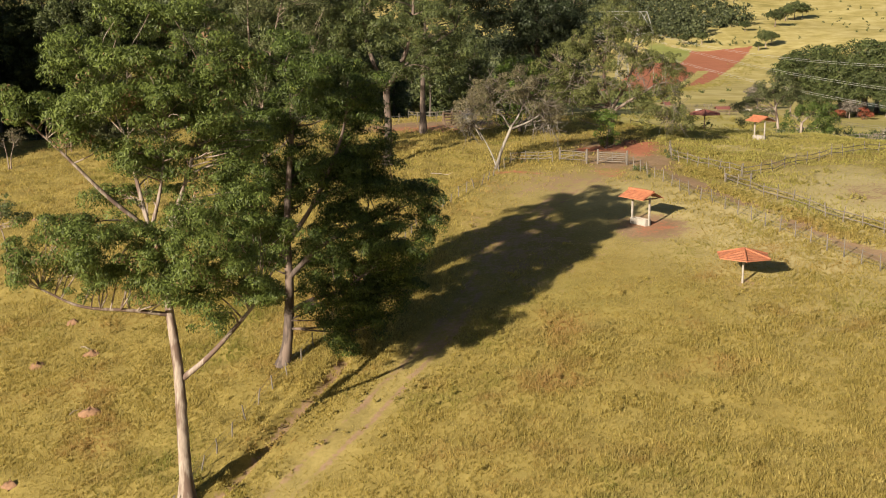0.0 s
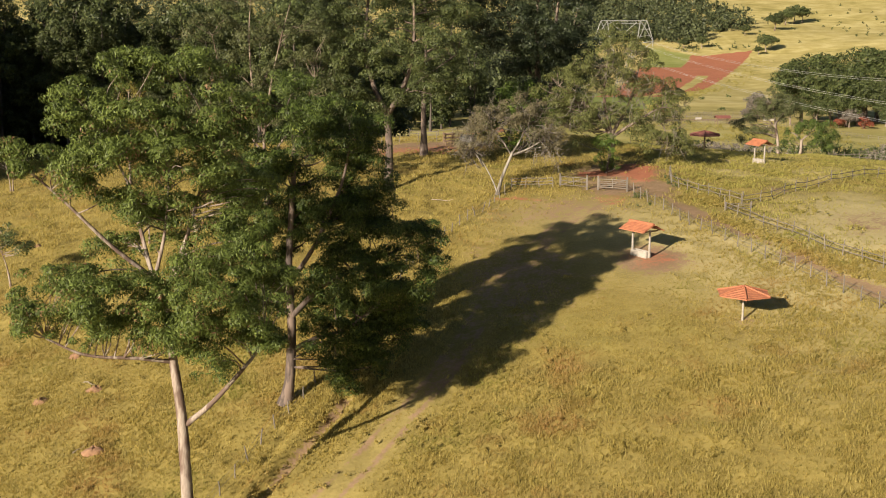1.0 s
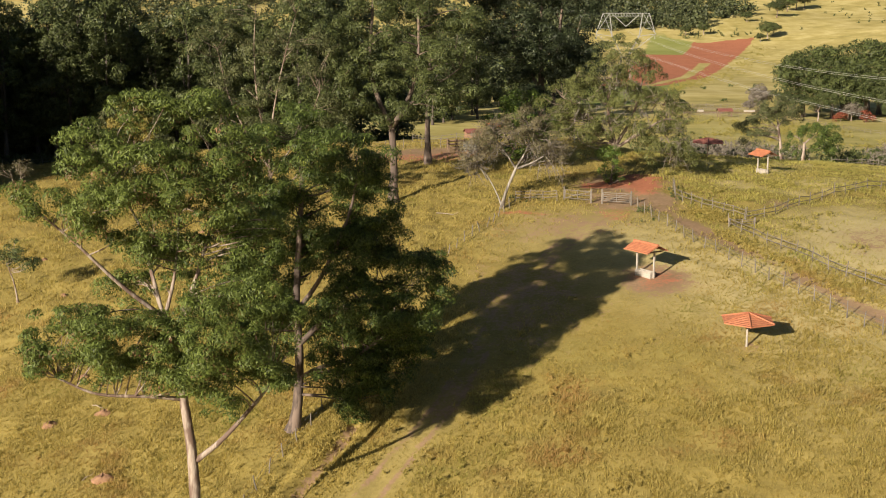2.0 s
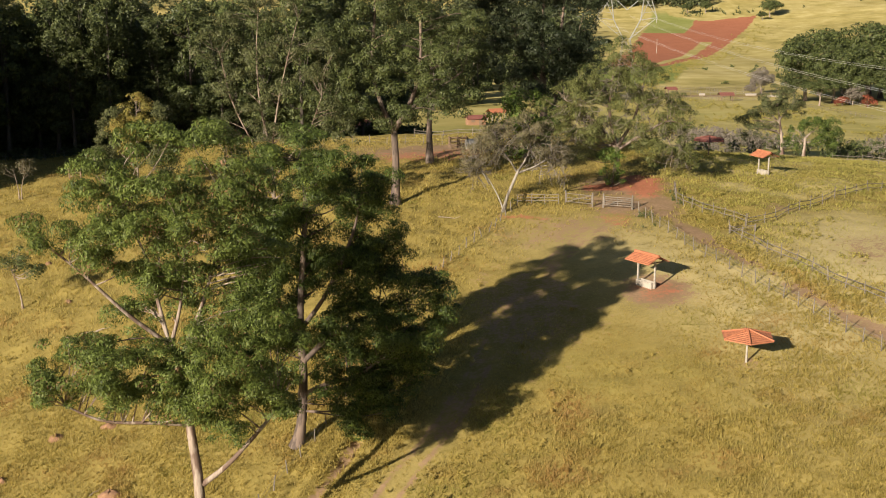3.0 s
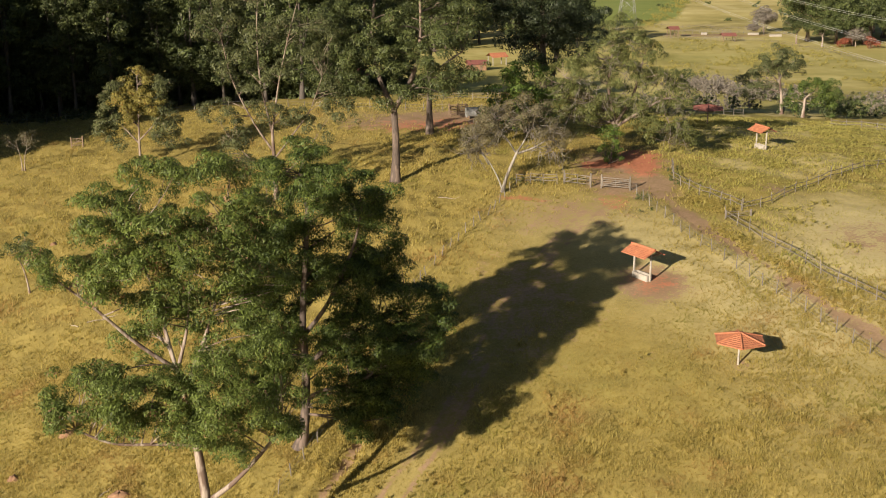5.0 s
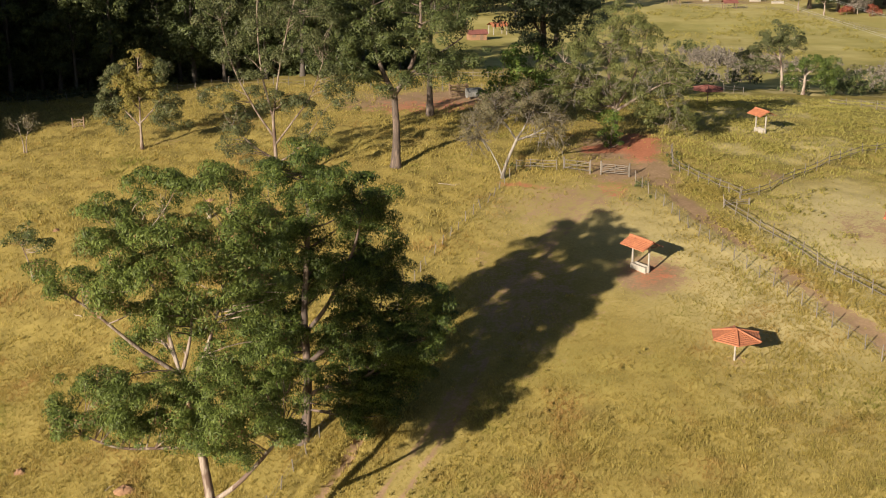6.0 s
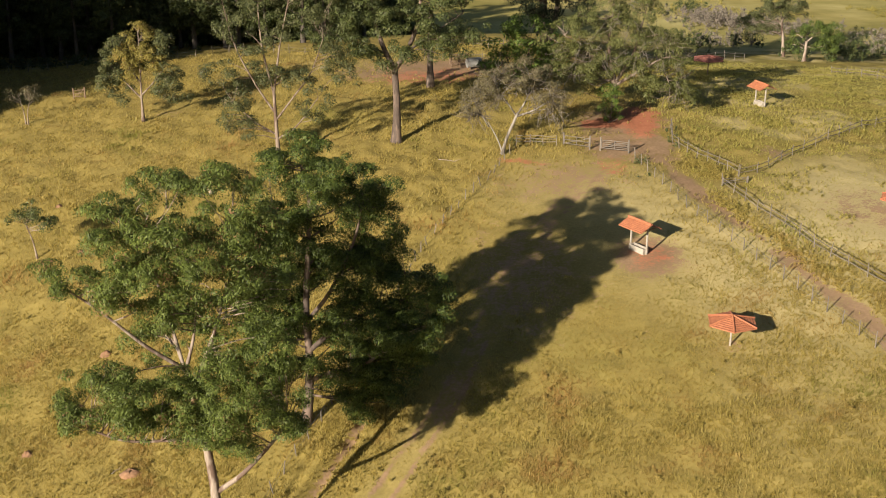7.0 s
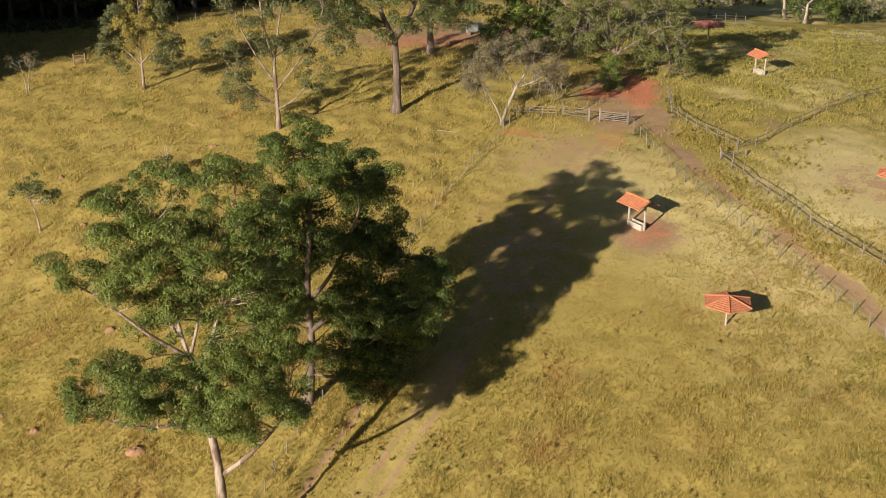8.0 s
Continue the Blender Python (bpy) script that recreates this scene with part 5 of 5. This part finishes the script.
def umbrella(x, y, turn, label, roof, post, group, radius=2.2, eave=2.12, top=2.72):
    """One post under a six-sided tiled roof."""
    root = thing("umbrella_shelter", at(x, y), label, "shelter", group, turn=turn)
    part("post", box(bmesh.new(), (0.16, 0.16, top - 0.05), (0, 0, top / 2 - 0.15), bevel=0.04), root, material=post)
    rise, inner = top - eave, radius * math.cos(math.pi / 6)
    for k in range(6):
        rows, n = [], 18
        for c in range(8):
            for e, lift in ((0.0, 0.04), (0.95, 0.0)):
                t = (c + e) / 8
                half = (1 - t) * radius / 2
                s = np.linspace(-half, half, n + 1)
                rows.append(np.stack([s, np.full(n + 1, -inner * (1 - t)), eave + rise * t + lift + 0.03 * np.abs(np.sin(s / 0.22 * math.pi))], -1))
        under = rows[0] - [0, 0, 0.10]
        apex = np.stack([np.zeros(n + 1), np.zeros(n + 1), np.full(n + 1, top - 0.12)], -1)
        rows = [apex, under] + rows
        v, m = np.concatenate(rows), n + 1
        i, j = np.meshgrid(np.arange(len(rows) - 1), np.arange(n), indexing="ij")
        f = np.stack([i * m + j, i * m + j + 1, (i + 1) * m + j + 1, (i + 1) * m + j], -1).reshape(-1, 4)
        t = part("roof_panel", mesh_np("roof_panel", v, f, roof), root)
        t.matrix_local = pose(0, 0, 0, 0, 0, 60 * k)
        a = radians(60 * k - 60)
        line = [(math.cos(a) * radius * q, math.sin(a) * radius * q, eave + 0.07 + rise * (1 - q)) for q in (1.01, 0.66, 0.33, 0.0)]
        part("hip_tiles", mesh_np("hip_tiles", *tube(line, [0.075] * 4, 6), roof, True), root)
        part("strut", mesh_np("strut", *tube([(0, 0, eave - 0.35), (math.cos(a) * 1.1, math.sin(a) * 1.1, eave + 0.28)], [0.045] * 2, 5), M_TIMBER), root)
    return root


salt_shelter(18.2, 111.4, math.atan2(-0.82, 0.57), "small tile-roofed shelter on two posts over a concrete trough", M_TILE, "trough shelters")
salt_shelter(40.9, 158.0, math.atan2(-0.93, 0.36), "tile-roofed trough shelter on the upper pasture", M_TILE, "trough shelters").scale = (0.95, 0.95, 0.95)
umbrella(23.3, 92.9, radians(-37.7), "six-sided orange tile umbrella roof on one post", M_TILE, M_CONCRETE, "umbrella shelters")
umbrella(38.5, 180.5, 0.3, "dark red umbrella roof on one timber post", M_TILE_OLD, M_TIMBER, "umbrella shelters", 2.5, 2.5, 3.1)
umbrella(45.2, 116.6, 0.1, "orange tile umbrella roof in the worn paddock", M_TILE, M_CONCRETE, "umbrella shelters")


trough = thing("feed_trough", at(45.0, 115.4), "pale concrete trough beneath the umbrella roof", "trough", turn=0.1)
part("trough_body", box(bmesh.new(), (1.8, 0.6, 0.12), (0, 0, 0.2), bevel=0.03), trough, material=M_CONCRETE)
for sy in (-0.3, 0.3):
    part("trough_wall", box(bmesh.new(), (1.9, 0.1, 0.6), (0, sy, 0.2), bevel=0.02), trough, material=M_CONCRETE)


# ---- fences ----
def along(line, gap):
    """Evenly spaced places on a line of the plan."""
    p = np.asarray(line, float)
    d = np.r_[0, np.cumsum(np.hypot(*np.diff(p, axis=0).T))]
    n = max(1, round(d[-1] / gap))
    s = np.linspace(0, d[-1], n + 1)
    return np.stack([np.interp(s, d, p[:, 0]), np.interp(s, d, p[:, 1])], -1)


POSTS = []
for k in range(5):
    g = np.random.default_rng(90 + k)
    h = 1.25 + 0.07 * k
    v, f = tube([(0, 0, -0.4), (0.01, 0, 0.3), (g.normal(0, 0.02), g.normal(0, 0.02), h * 0.6), (g.normal(0, 0.04), g.normal(0, 0.04), h), (0, 0, h + 0.01)], [0.055, 0.055, 0.05, 0.046, 0.004], 7, 0.06, k)
    POSTS.append(mesh_np("post", v, f, M_POST))


def strand(a, b, r, material, name, parent, sag=0.03, sides=5):
    a, b = np.array(a), np.array(b)
    mid = (a + b) / 2 - [0, 0, sag]
    return part(name, mesh_np(name, *tube([a, mid, b], [r] * 3, sides), material), parent)


def fence(line, gap, label, rails=(), wires=(), lean=3.0, height=1.0, seed=0, name="fence"):
    g = np.random.default_rng(seed)
    spots_ = along(line, gap)
    root = thing(name, at(*spots_[0]), label, "fence")
    base = np.array(root.location)
    tops = []
    for x, y in spots_:
        ob = part("post", POSTS[g.integers(5)], root)
        z = float(surface(x, y))
        ob.matrix_local = Matrix.Translation(Vector((x, y, z)) - Vector(base)) @ pose(0, 0, 0, g.normal(0, lean), g.normal(0, lean), g.uniform(0, 360)) @ Matrix.Diagonal((1, 1, height, 1))
        tops.append(np.array([x, y, z]) - base)
    for a, b in zip(tops, tops[1:]):
        for h in rails:
            strand(a + [0, 0, h + g.normal(0, 0.03)], b + [0, 0, h + g.normal(0, 0.03)], 0.042, M_RAIL, "rail", root, 0.02)
        for h in wires:
            strand(a + [0, 0, h], b + [0, 0, h], 0.012, M_WIRE, "wire", root, 0.04, 4)
    return root


fence([(20.9, 138.4), (22.3, 130.6), (24.7, 119.9), (28.2, 109.8), (31.1, 101.4), (34.3, 92.0), (38, 80)], 2.3, "long fence of weathered posts and wire beside the lane", wires=(0.4, 0.75, 1.1), seed=1)
fence([(29.4, 126.6), (32.1, 117.9), (35.7, 108.0), (38.7, 101.6), (43, 92)], 2.45, "post and rail fence round the worn paddock", rails=(0.45, 0.95), seed=2)
fence([(31.8, 129.2), (33.0, 128.9), (37.3, 133.8), (41.5, 138.6), (46.2, 143.2), (50.2, 147.3), (58, 153.5)], 2.7, "post and rail fence curving over the pasture", rails=(0.45, 0.95), seed=3)
fence([(27.2, 147.0), (26.5, 141.4), (27.4, 138.4), (28.4, 136.5), (30.1, 133.2), (31.8, 129.6)], 1.9, "low rail fence along the lane", rails=(0.6, 1.1), seed=4, height=0.9)
fence([(7.9, 142.9), (10.0, 142.4), (12.6, 141.4)], 1.6, "rail fence beside the paddock gate", rails=(0.5, 0.85, 1.2), seed=5, height=0.9)
fence([(-17.2, 71.5), (-15.6, 76.4), (-14.2, 80.3), (-13.2, 83.7), (-12.0, 86.6), (-10.6, 89.6), (-6, 104), (-2.6, 117.2), (1.4, 126.4), (4.0, 132.0), (6.0, 137.5), (7.7, 142)], 2.1, "line of leaning fence posts above the gully", wires=(0.5, 1.0), lean=6, seed=6, height=0.8)
fence([(-80, 199), (-66, 200.5), (-58, 205), (-44, 203), (-38, 208), (-22, 199), (-8.7, 192), (3, 187), (8, 187)], 3.2, "post fence along the wood's edge", wires=(0.5, 1.0), seed=7)
fence([(-6, 203), (6, 199), (16, 196)], 2.5, "rail fence behind the yard", rails=(0.6, 1.1), seed=8)
fence([(30, 196), (44, 208), (52, 214)], 2.5, "dark rail fence below the brow", rails=(0.6, 1.1), seed=9)
fence([(62, 196), (70, 188), (80, 181)], 2.5, "rail fence by the pond", rails=(0.6, 1.1), seed=10)
fence([(100, 480), (120, 468), (130, 445), (136, 417), (138, 398), (150, 376)], 4.0, "pale post and rail fence across the valley", rails=(0.7, 1.3), seed=11)
fence([(92, 505), (126, 500), (140, 497)], 4.0, "pale corral fence across the valley", rails=(0.7, 1.3), seed=12)


for k, line in enumerate((((90, 536), (112, 529), (136, 526)), ((92, 512), (116, 505), (128, 503)), ((84, 480), (100, 474), (112, 468)), ((128, 503), (136, 526)), ((112, 529), (116, 505)))):
    fence(line, 3.0, "pale corral fence across the valley", rails=(0.7, 1.3), seed=13 + k, height=1.25)


def gate(ax, ay, bx, by, label, bars=5, wood=M_RAIL):
    a, b = np.array(at(ax, ay)), np.array(at(bx, by))
    root = thing("field_gate", tuple(a), label, "gate")
    d = b - a
    for e in (0.0, 1.0):
        part("gate_post", box(bmesh.new(), (0.18, 0.18, 1.9), tuple(d * e + [0, 0, 0.72]), bevel=0.03), root, material=M_POST if wood == M_RAIL else wood)
    for k in range(bars):
        h = 0.35 + 0.95 * k / (bars - 1)
        strand(d * 0.03 + [0, 0, h], d * 0.97 + [0, 0, h], 0.045, wood, "bar", root, 0.0)
    for e in (0.04, 0.5, 0.96):
        strand(d * e + [0, 0, 0.3], d * e + [0, 0, 1.36], 0.045, wood, "stile", root, 0.0)
    strand(d * 0.04 + [0, 0, 0.35], d * 0.96 + [0, 0, 1.3], 0.04, wood, "brace", root, 0.0)
    return root


gate(17.6, 139.2, 20.8, 138.1, "closed five-bar timber gate onto the lane")
gate(13.4, 141.1, 16.4, 139.7, "pale timber hurdle in the fence line", 3)
gate(29.6, 127.2, 32.4, 127.6, "low timber hurdle standing in the lane", 3).scale = (1, 1, 0.5)
gate(-56.2, 177.3, -54.4, 177.0, "broken gate frame in the shaded grass", 3, M_TIMBER)

# ---- pylon, lines and pole across the valley ----
def pylon(x, y, height, label):
    root = thing("pylon", at(x, y), label, "pylon")
    waist, w0, w1 = height * 0.595, height * 0.105, height * 0.034

    def bar(a, b, name="strut", r=0.04):
        part(name, mesh_np(name, *tube([a, b], [r, r], 4), M_STEEL), root)

    lv = [0, 0.26, 0.48, 0.66, 0.82, 1.0]
    ring = [[(sx * (w0 + (w1 - w0) * q), sy * (w0 + (w1 - w0) * q), waist * q) for sx, sy in ((-1, -1), (1, -1), (1, 1), (-1, 1))] for q in lv]
    for a, b in zip(ring, ring[1:]):
        for k in range(4):
            bar(a[k], b[k], "leg", 0.075)
            bar(a[k], b[(k + 1) % 4], "brace"), bar(a[(k + 1) % 4], b[k], "brace")
            bar(b[k], b[(k + 1) % 4], "girt")
    # the head: a window between two columns, an arm each side, a long top beam
    arm, knee = height - 7.9, height - 8.8
    for s in (-1, 1):
        for sy in (-0.7, 0.7):
            foot, bend_, tip = (s * w1, sy, waist), (s * 5.2, sy, knee), (s * 11.6, sy * 0.3, arm)
            inner, outer = (s * 6.4, sy, height), (s * 8.9, sy, height)
            for a, b, r in ((foot, bend_, 0.11), (foot, tip, 0.07), (bend_, inner, 0.10), (tip, outer, 0.09), (bend_, tip, 0.09), (bend_, outer, 0.06), (tip, inner, 0.06)):
                bar(a, b, "arm", r)
            for q in (0.3, 0.6):
                mix = lambda u, w: tuple(np.array(u) + (np.array(w) - np.array(u)) * q)
                bar(mix(bend_, inner), mix(tip, outer), "brace"), bar(mix(foot, bend_), mix(foot, tip), "brace")
        bar((s * 5.0, 0, height - 0.6), (0, 0, height - 5.0), "insulator", 0.16)
        bar((s * 11.4, 0, arm), (s * 11.4, 0, arm - 2.0), "insulator", 0.12)
    for sy in (-0.7, 0.7):
        bar((-8.9, sy, height), (8.9, sy, height), "cross_arm", 0.11)
        bar((-6.0, sy, height - 1.1), (6.0, sy, height - 1.1), "cross_arm", 0.08)
        for k in range(-5, 6):
            bar((k * 1.1, sy, height), (k * 1.1 + 0.55, sy, height - 1.1), "brace")
    return root


pylon(69.5, 480, 39.3, "steel lattice transmission tower above the valley")
for x0, z0, z1 in ((80.7, 13.0, 8.9), (70.2, 14.2, 4.2), (58.2, 13.0, 0.6)):
    for s in (0.0, 0.45):
        a, e = np.array((x0, 480, z0 - s)), np.array((101.2 - (80.7 - x0) * 0.25, 285, z1 - s))
        line = [a + (e - a) * q - [0, 0, 8.0 * q * (1 - q)] for q in np.linspace(0, 1.9, 28)]
        ob = part("power_line", mesh_np("power_line", *tube(np.array(line) - line[0], [0.024] * len(line), 4), M_CABLE))
        ob.location = line[0]
        tagged(ob, "overhead transmission cable crossing the valley", "cable", "power lines")
pole = thing("utility_pole", at(172, 1010), "pale utility pole at the ploughed field", "pole")
part("pole_shaft", mesh_np("pole_shaft", *tube([(0, 0, -0.5), (0, 0, 12)], [0.22, 0.16], 8), M_CONCRETE), pole)
part("cross_arm", box(bmesh.new(), (2.4, 0.15, 0.15), (0, 0, 11.2)), pole, material=M_TIMBER)

# ---- farm buildings seen between the trees ----
def shed(x, y, w, d, h, rise, turn, roof, wall, label, name="farm_shed", open_sided=False):
    root = thing(name, at(x, y), label, "shed", turn=turn)
    if open_sided:
        for sx in (-1, 1):
            for sy in (-1, 1):
                part("post", box(bmesh.new(), (0.22, 0.22, h + 0.5), (sx * (w / 2 - 0.2), sy * (d / 2 - 0.2), h / 2 - 0.2)), root, material=wall)
    else:
        part("wall", box(bmesh.new(), (w, d, h + 0.8), (0, 0, h / 2 - 0.4), bevel=0.02), root, material=wall)
        part("door", box(bmesh.new(), (1.0, 0.08, 2.1), (w * 0.2, -d / 2 - 0.03, 1.05)), root, material=M_TIMBER)
        part("window", box(bmesh.new(), (1.2, 0.08, 1.0), (-w * 0.22, -d / 2 - 0.03, 1.5)), root, material=M_TIMBER)
    for sy in (-1, 1):
        t = part("roof_slope", tile_slope(w + 0.8, d / 2 + 0.4, rise, roof, 8, 0.3), root)
        t.matrix_local = pose(0, sy * (d / 2 + 0.4), h - 0.05, 0, 0, 0 if sy < 0 else 180)
    return root


shed(15.4, 388, 5, 4, 2.8, 1.2, 0.4, M_TILE, M_CONCRETE, "small open tile-roofed shed behind the trees", open_sided=True)
shed(8.4, 373, 5.5, 4, 2.0, 1.1, 0.2, M_TILE_OLD, M_MOUND, "low tile-roofed farm building")
shed(-26, 330, 9, 7, 3.2, 1.6, 0.1, M_TILE_OLD, M_LIMEWASH, "white farmhouse seen between the trees", "farmhouse")
shed(89, 488, 3.8, 3.2, 3.2, 1.1, 0.3, M_TILE_OLD, M_TIMBER, "tiled cattle shelter in the far corral", open_sided=True)
shed(107, 470, 5, 3.2, 2.4, 1.0, 0.1, M_TILE_OLD, M_TIMBER, "low tiled feed shelter in the far corral", open_sided=True)
for x, y, w in ((124, 500, 4.5), (131, 492, 5.0), (104, 500, 2.4)):
    r = thing("feed_trough", at(x, y), "pale concrete feed trough in the far corral", "trough", "feed troughs", turn=0.1)
    part("trough_body", box(bmesh.new(), (w, 1.0, 1.1), (0, 0, 0.3), bevel=0.08), r, material=M_CONCRETE)
cart = thing("water_tank", at(3.4, 181.6), "weathered water tank and timber rack in the yard", "tank", turn=0.3)
part("tank", mesh_np("tank", *tube([(-1.1, 0, 0.9), (-1.08, 0, 0.9), (1.08, 0, 0.9), (1.1, 0, 0.9)], [0.05, 0.75, 0.75, 0.05], 16), M_STEEL, False), cart, "grey metal tank")
for sx in (-0.8, 0.8):
    part("cradle", box(bmesh.new(), (0.2, 1.5, 0.5), (sx, 0, 0.15)), cart, material=M_TIMBER)
rack = thing("loading_rack", at(1.2, 184.2), "dark timber cattle rack in the earth yard", "rack", turn=0.2)
for sx in (-1.3, 0, 1.3):
    for sy in (-0.6, 0.6):
        part("upright", box(bmesh.new(), (0.16, 0.16, 2.0), (sx, sy, 0.8)), rack, material=M_TIMBER)
for z in (0.5, 1.0, 1.5):
    for sy in (-0.6, 0.6):
        part("board", box(bmesh.new(), (2.9, 0.06, 0.16), (0, sy * 1.16, z)), rack, material=M_TIMBER)
# ---- small things in the grass ----
def mound(x, y, s, seed):
    g = np.random.default_rng(seed)
    prof = [(1.0, -0.2), (0.95, 0.05), (0.75, 0.35), (0.5, 0.62), (0.22, 0.8), (0.02, 0.84)]
    n = 12
    v = np.array([[1.25 * r * math.cos(a) * (1 + 0.18 * math.sin(2 * a + seed)), r * math.sin(a), 0.72 * z * (1 + 0.25 * math.sin(3 * a + seed))] for r, z in prof for a in np.linspace(0, 6.2832, n, endpoint=False)]) * s
    v += g.normal(0, 0.085 * s, v.shape)
    i, j = np.meshgrid(np.arange(len(prof) - 1), np.arange(n), indexing="ij")
    f = np.stack([i * n + j, i * n + (j + 1) % n, (i + 1) * n + (j + 1) % n, (i + 1) * n + j], -1).reshape(-1, 4)
    ob = part("termite_mound", mesh_np("termite_mound", v, f, M_MOUND, True))
    ob.location = at(x, y, -0.02)
    tagged(ob, "low reddish termite mound in the dry grass", "mound", "termite mounds")


for k, (x, y, s) in enumerate(((-32.5, 103.3, 0.55), (-33.1, 95.5, 0.6), (-28.8, 96.2, 0.6), (-26.1, 85.8, 0.7), (-29.3, 77.6, 0.55), (-36.1, 90.4, 0.5), (-40.6, 124.3, 0.45), (-46.3, 136, 0.5), (-39.8, 93, 0.4), (-28.9, 140.5, 0.45))):
    mound(x, y, s * 0.95, 30 + k)
st = thing("tree_stump", at(-28.1, 135.0, -0.1), "pale splintered tree stump in the grass", "stump")
part("stump_body", mesh_np("stump_body", *tube([(0, 0, 0), (0.05, 0, 0.4), (-0.05, 0, 0.8), (0.06, 0, 1.15), (0.08, 0, 1.3)], [0.40, 0.27, 0.24, 0.19, 0.05], 9, 0.16, 3), M_DEADWOOD), st)
part("branch_stub", mesh_np("branch_stub", *tube([(0.05, 0, 0.6), (0.4, -0.1, 0.8), (0.6, -0.1, 0.75)], [0.13, 0.09, 0.03], 6), M_TIMBER), st)
part("root", mesh_np("root", *tube([(0, 0, 0.2), (-0.5, -0.3, 0.15), (-0.8, -0.5, 0.08)], [0.16, 0.1, 0.03], 6), M_TIMBER), st)
for k, (x, y, L, a) in enumerate(((-36.6, 114.8, 2.2, 0.2), (-35.2, 115.3, 1.6, 0.1), (-37.3, 114.2, 1.2, 2.6), (-30.2, 97.6, 1.4, -0.6), (-27.8, 86.2, 0.9, 0.7), (-1.6, 139, 2.6, -0.15))):
    d = np.array([math.cos(a), math.sin(a)])
    line = [np.array(at(*(np.array([x, y]) + d * L * q), 0.10 + 0.1 * (j % 2))) for j, q in enumerate((0, 0.4, 0.75, 1.0))]
    br = part("fallen_branch", mesh_np("fallen_branch", *tube(np.array(line) - line[0], [0.045, 0.04, 0.03, 0.012], 6, 0.1, k), M_DEADWOOD))
    br.location = line[0]
    tagged(br, "bleached fallen branch lying in the grass", "branch", "fallen branches")


# ---- grass ----
def grass(name, label, x0, x1, y0, y1, n, tall, seed, blades=5, leaf=M_GRASS):
    g = np.random.default_rng(seed)
    x, y = g.uniform(x0, x1, n), g.uniform(y0, y1, n)
    bare = np.maximum(soil(x, y), red(x, y))
    thick = value_noise(x, y, 2.2, 31) * 0.6 + value_noise(x, y, 7, 32) * 0.5
    keep = (np.abs(x) < y * 0.40 + 6) & (g.uniform(0, 1, n) < np.clip(1.25 - 1.6 * bare, 0.03, 1) * np.clip(thick * 0.6 + 0.62, 0.5, 1))
    short = 1 - 0.6 * np.clip(blot(x, y, 44, 121, 9, 14) + blot(x, y, 13, 118, 11, 20) + 0.5 * blot(x, y, 20, 100, 12, 14), 0, 1)
    short = short * (1 - 0.6 * np.clip(1.4 - near_line(x, y, TRACK) / 1.8, 0, 1))
    x, y, short, thick = x[keep], y[keep], short[keep], thick[keep]
    # the two sheets of grass thin out into one another
    fade = np.clip((y - y0) / 8, 0, 1) * np.clip((y1 - y) / 8, 0, 1)
    soft = g.uniform(0, 1, len(x)) < fade + 0.02
    x, y, short, thick = x[soft], y[soft], short[soft], thick[soft]
    m = len(x)
    z = surface(x, y) - 0.03
    h = tall * short * (0.5 + thick) * g.uniform(0.6, 1.3, m)
    p = np.repeat(np.stack([x, y, z], -1), blades, 0)
    a = g.uniform(0, 6.2832, m * blades)
    out = np.stack([np.cos(a), np.sin(a), 0 * a], -1)
    side = np.stack([-np.sin(a), np.cos(a), 0 * a], -1)
    hh = np.repeat(h, blades) * g.uniform(0.6, 1.2, m * blades)
    w = hh * g.uniform(0.05, 0.13, m * blades)
    tip = p + out * (hh * g.uniform(0.3, 1.2, m * blades))[:, None] + np.array([0, 0, 1.0]) * hh[:, None]
    root = p + out * 0.05
    v = np.stack([root - side * w[:, None], root + side * w[:, None], tip], 1).reshape(-1, 3)
    ob = part(name, mesh_np(name, v, np.arange(len(v)).reshape(-1, 3), leaf))
    return tagged(ob, label, "grass", kind="stuff")


grass("near_grass", "tall tufted dry grass on the near slope", -52, 46, 50, 112, 185000, 0.235, 71, 6)
grass("upper_grass", "tufted dry grass on the upper pasture", -76, 27, 104, 208, 88000, 0.32, 72, 4)
grass("brow_grass", "fresher yellow-green grass on the brow", 27, 76, 104, 208, 42000, 0.30, 73, 4, M_GRASS_FRESH)
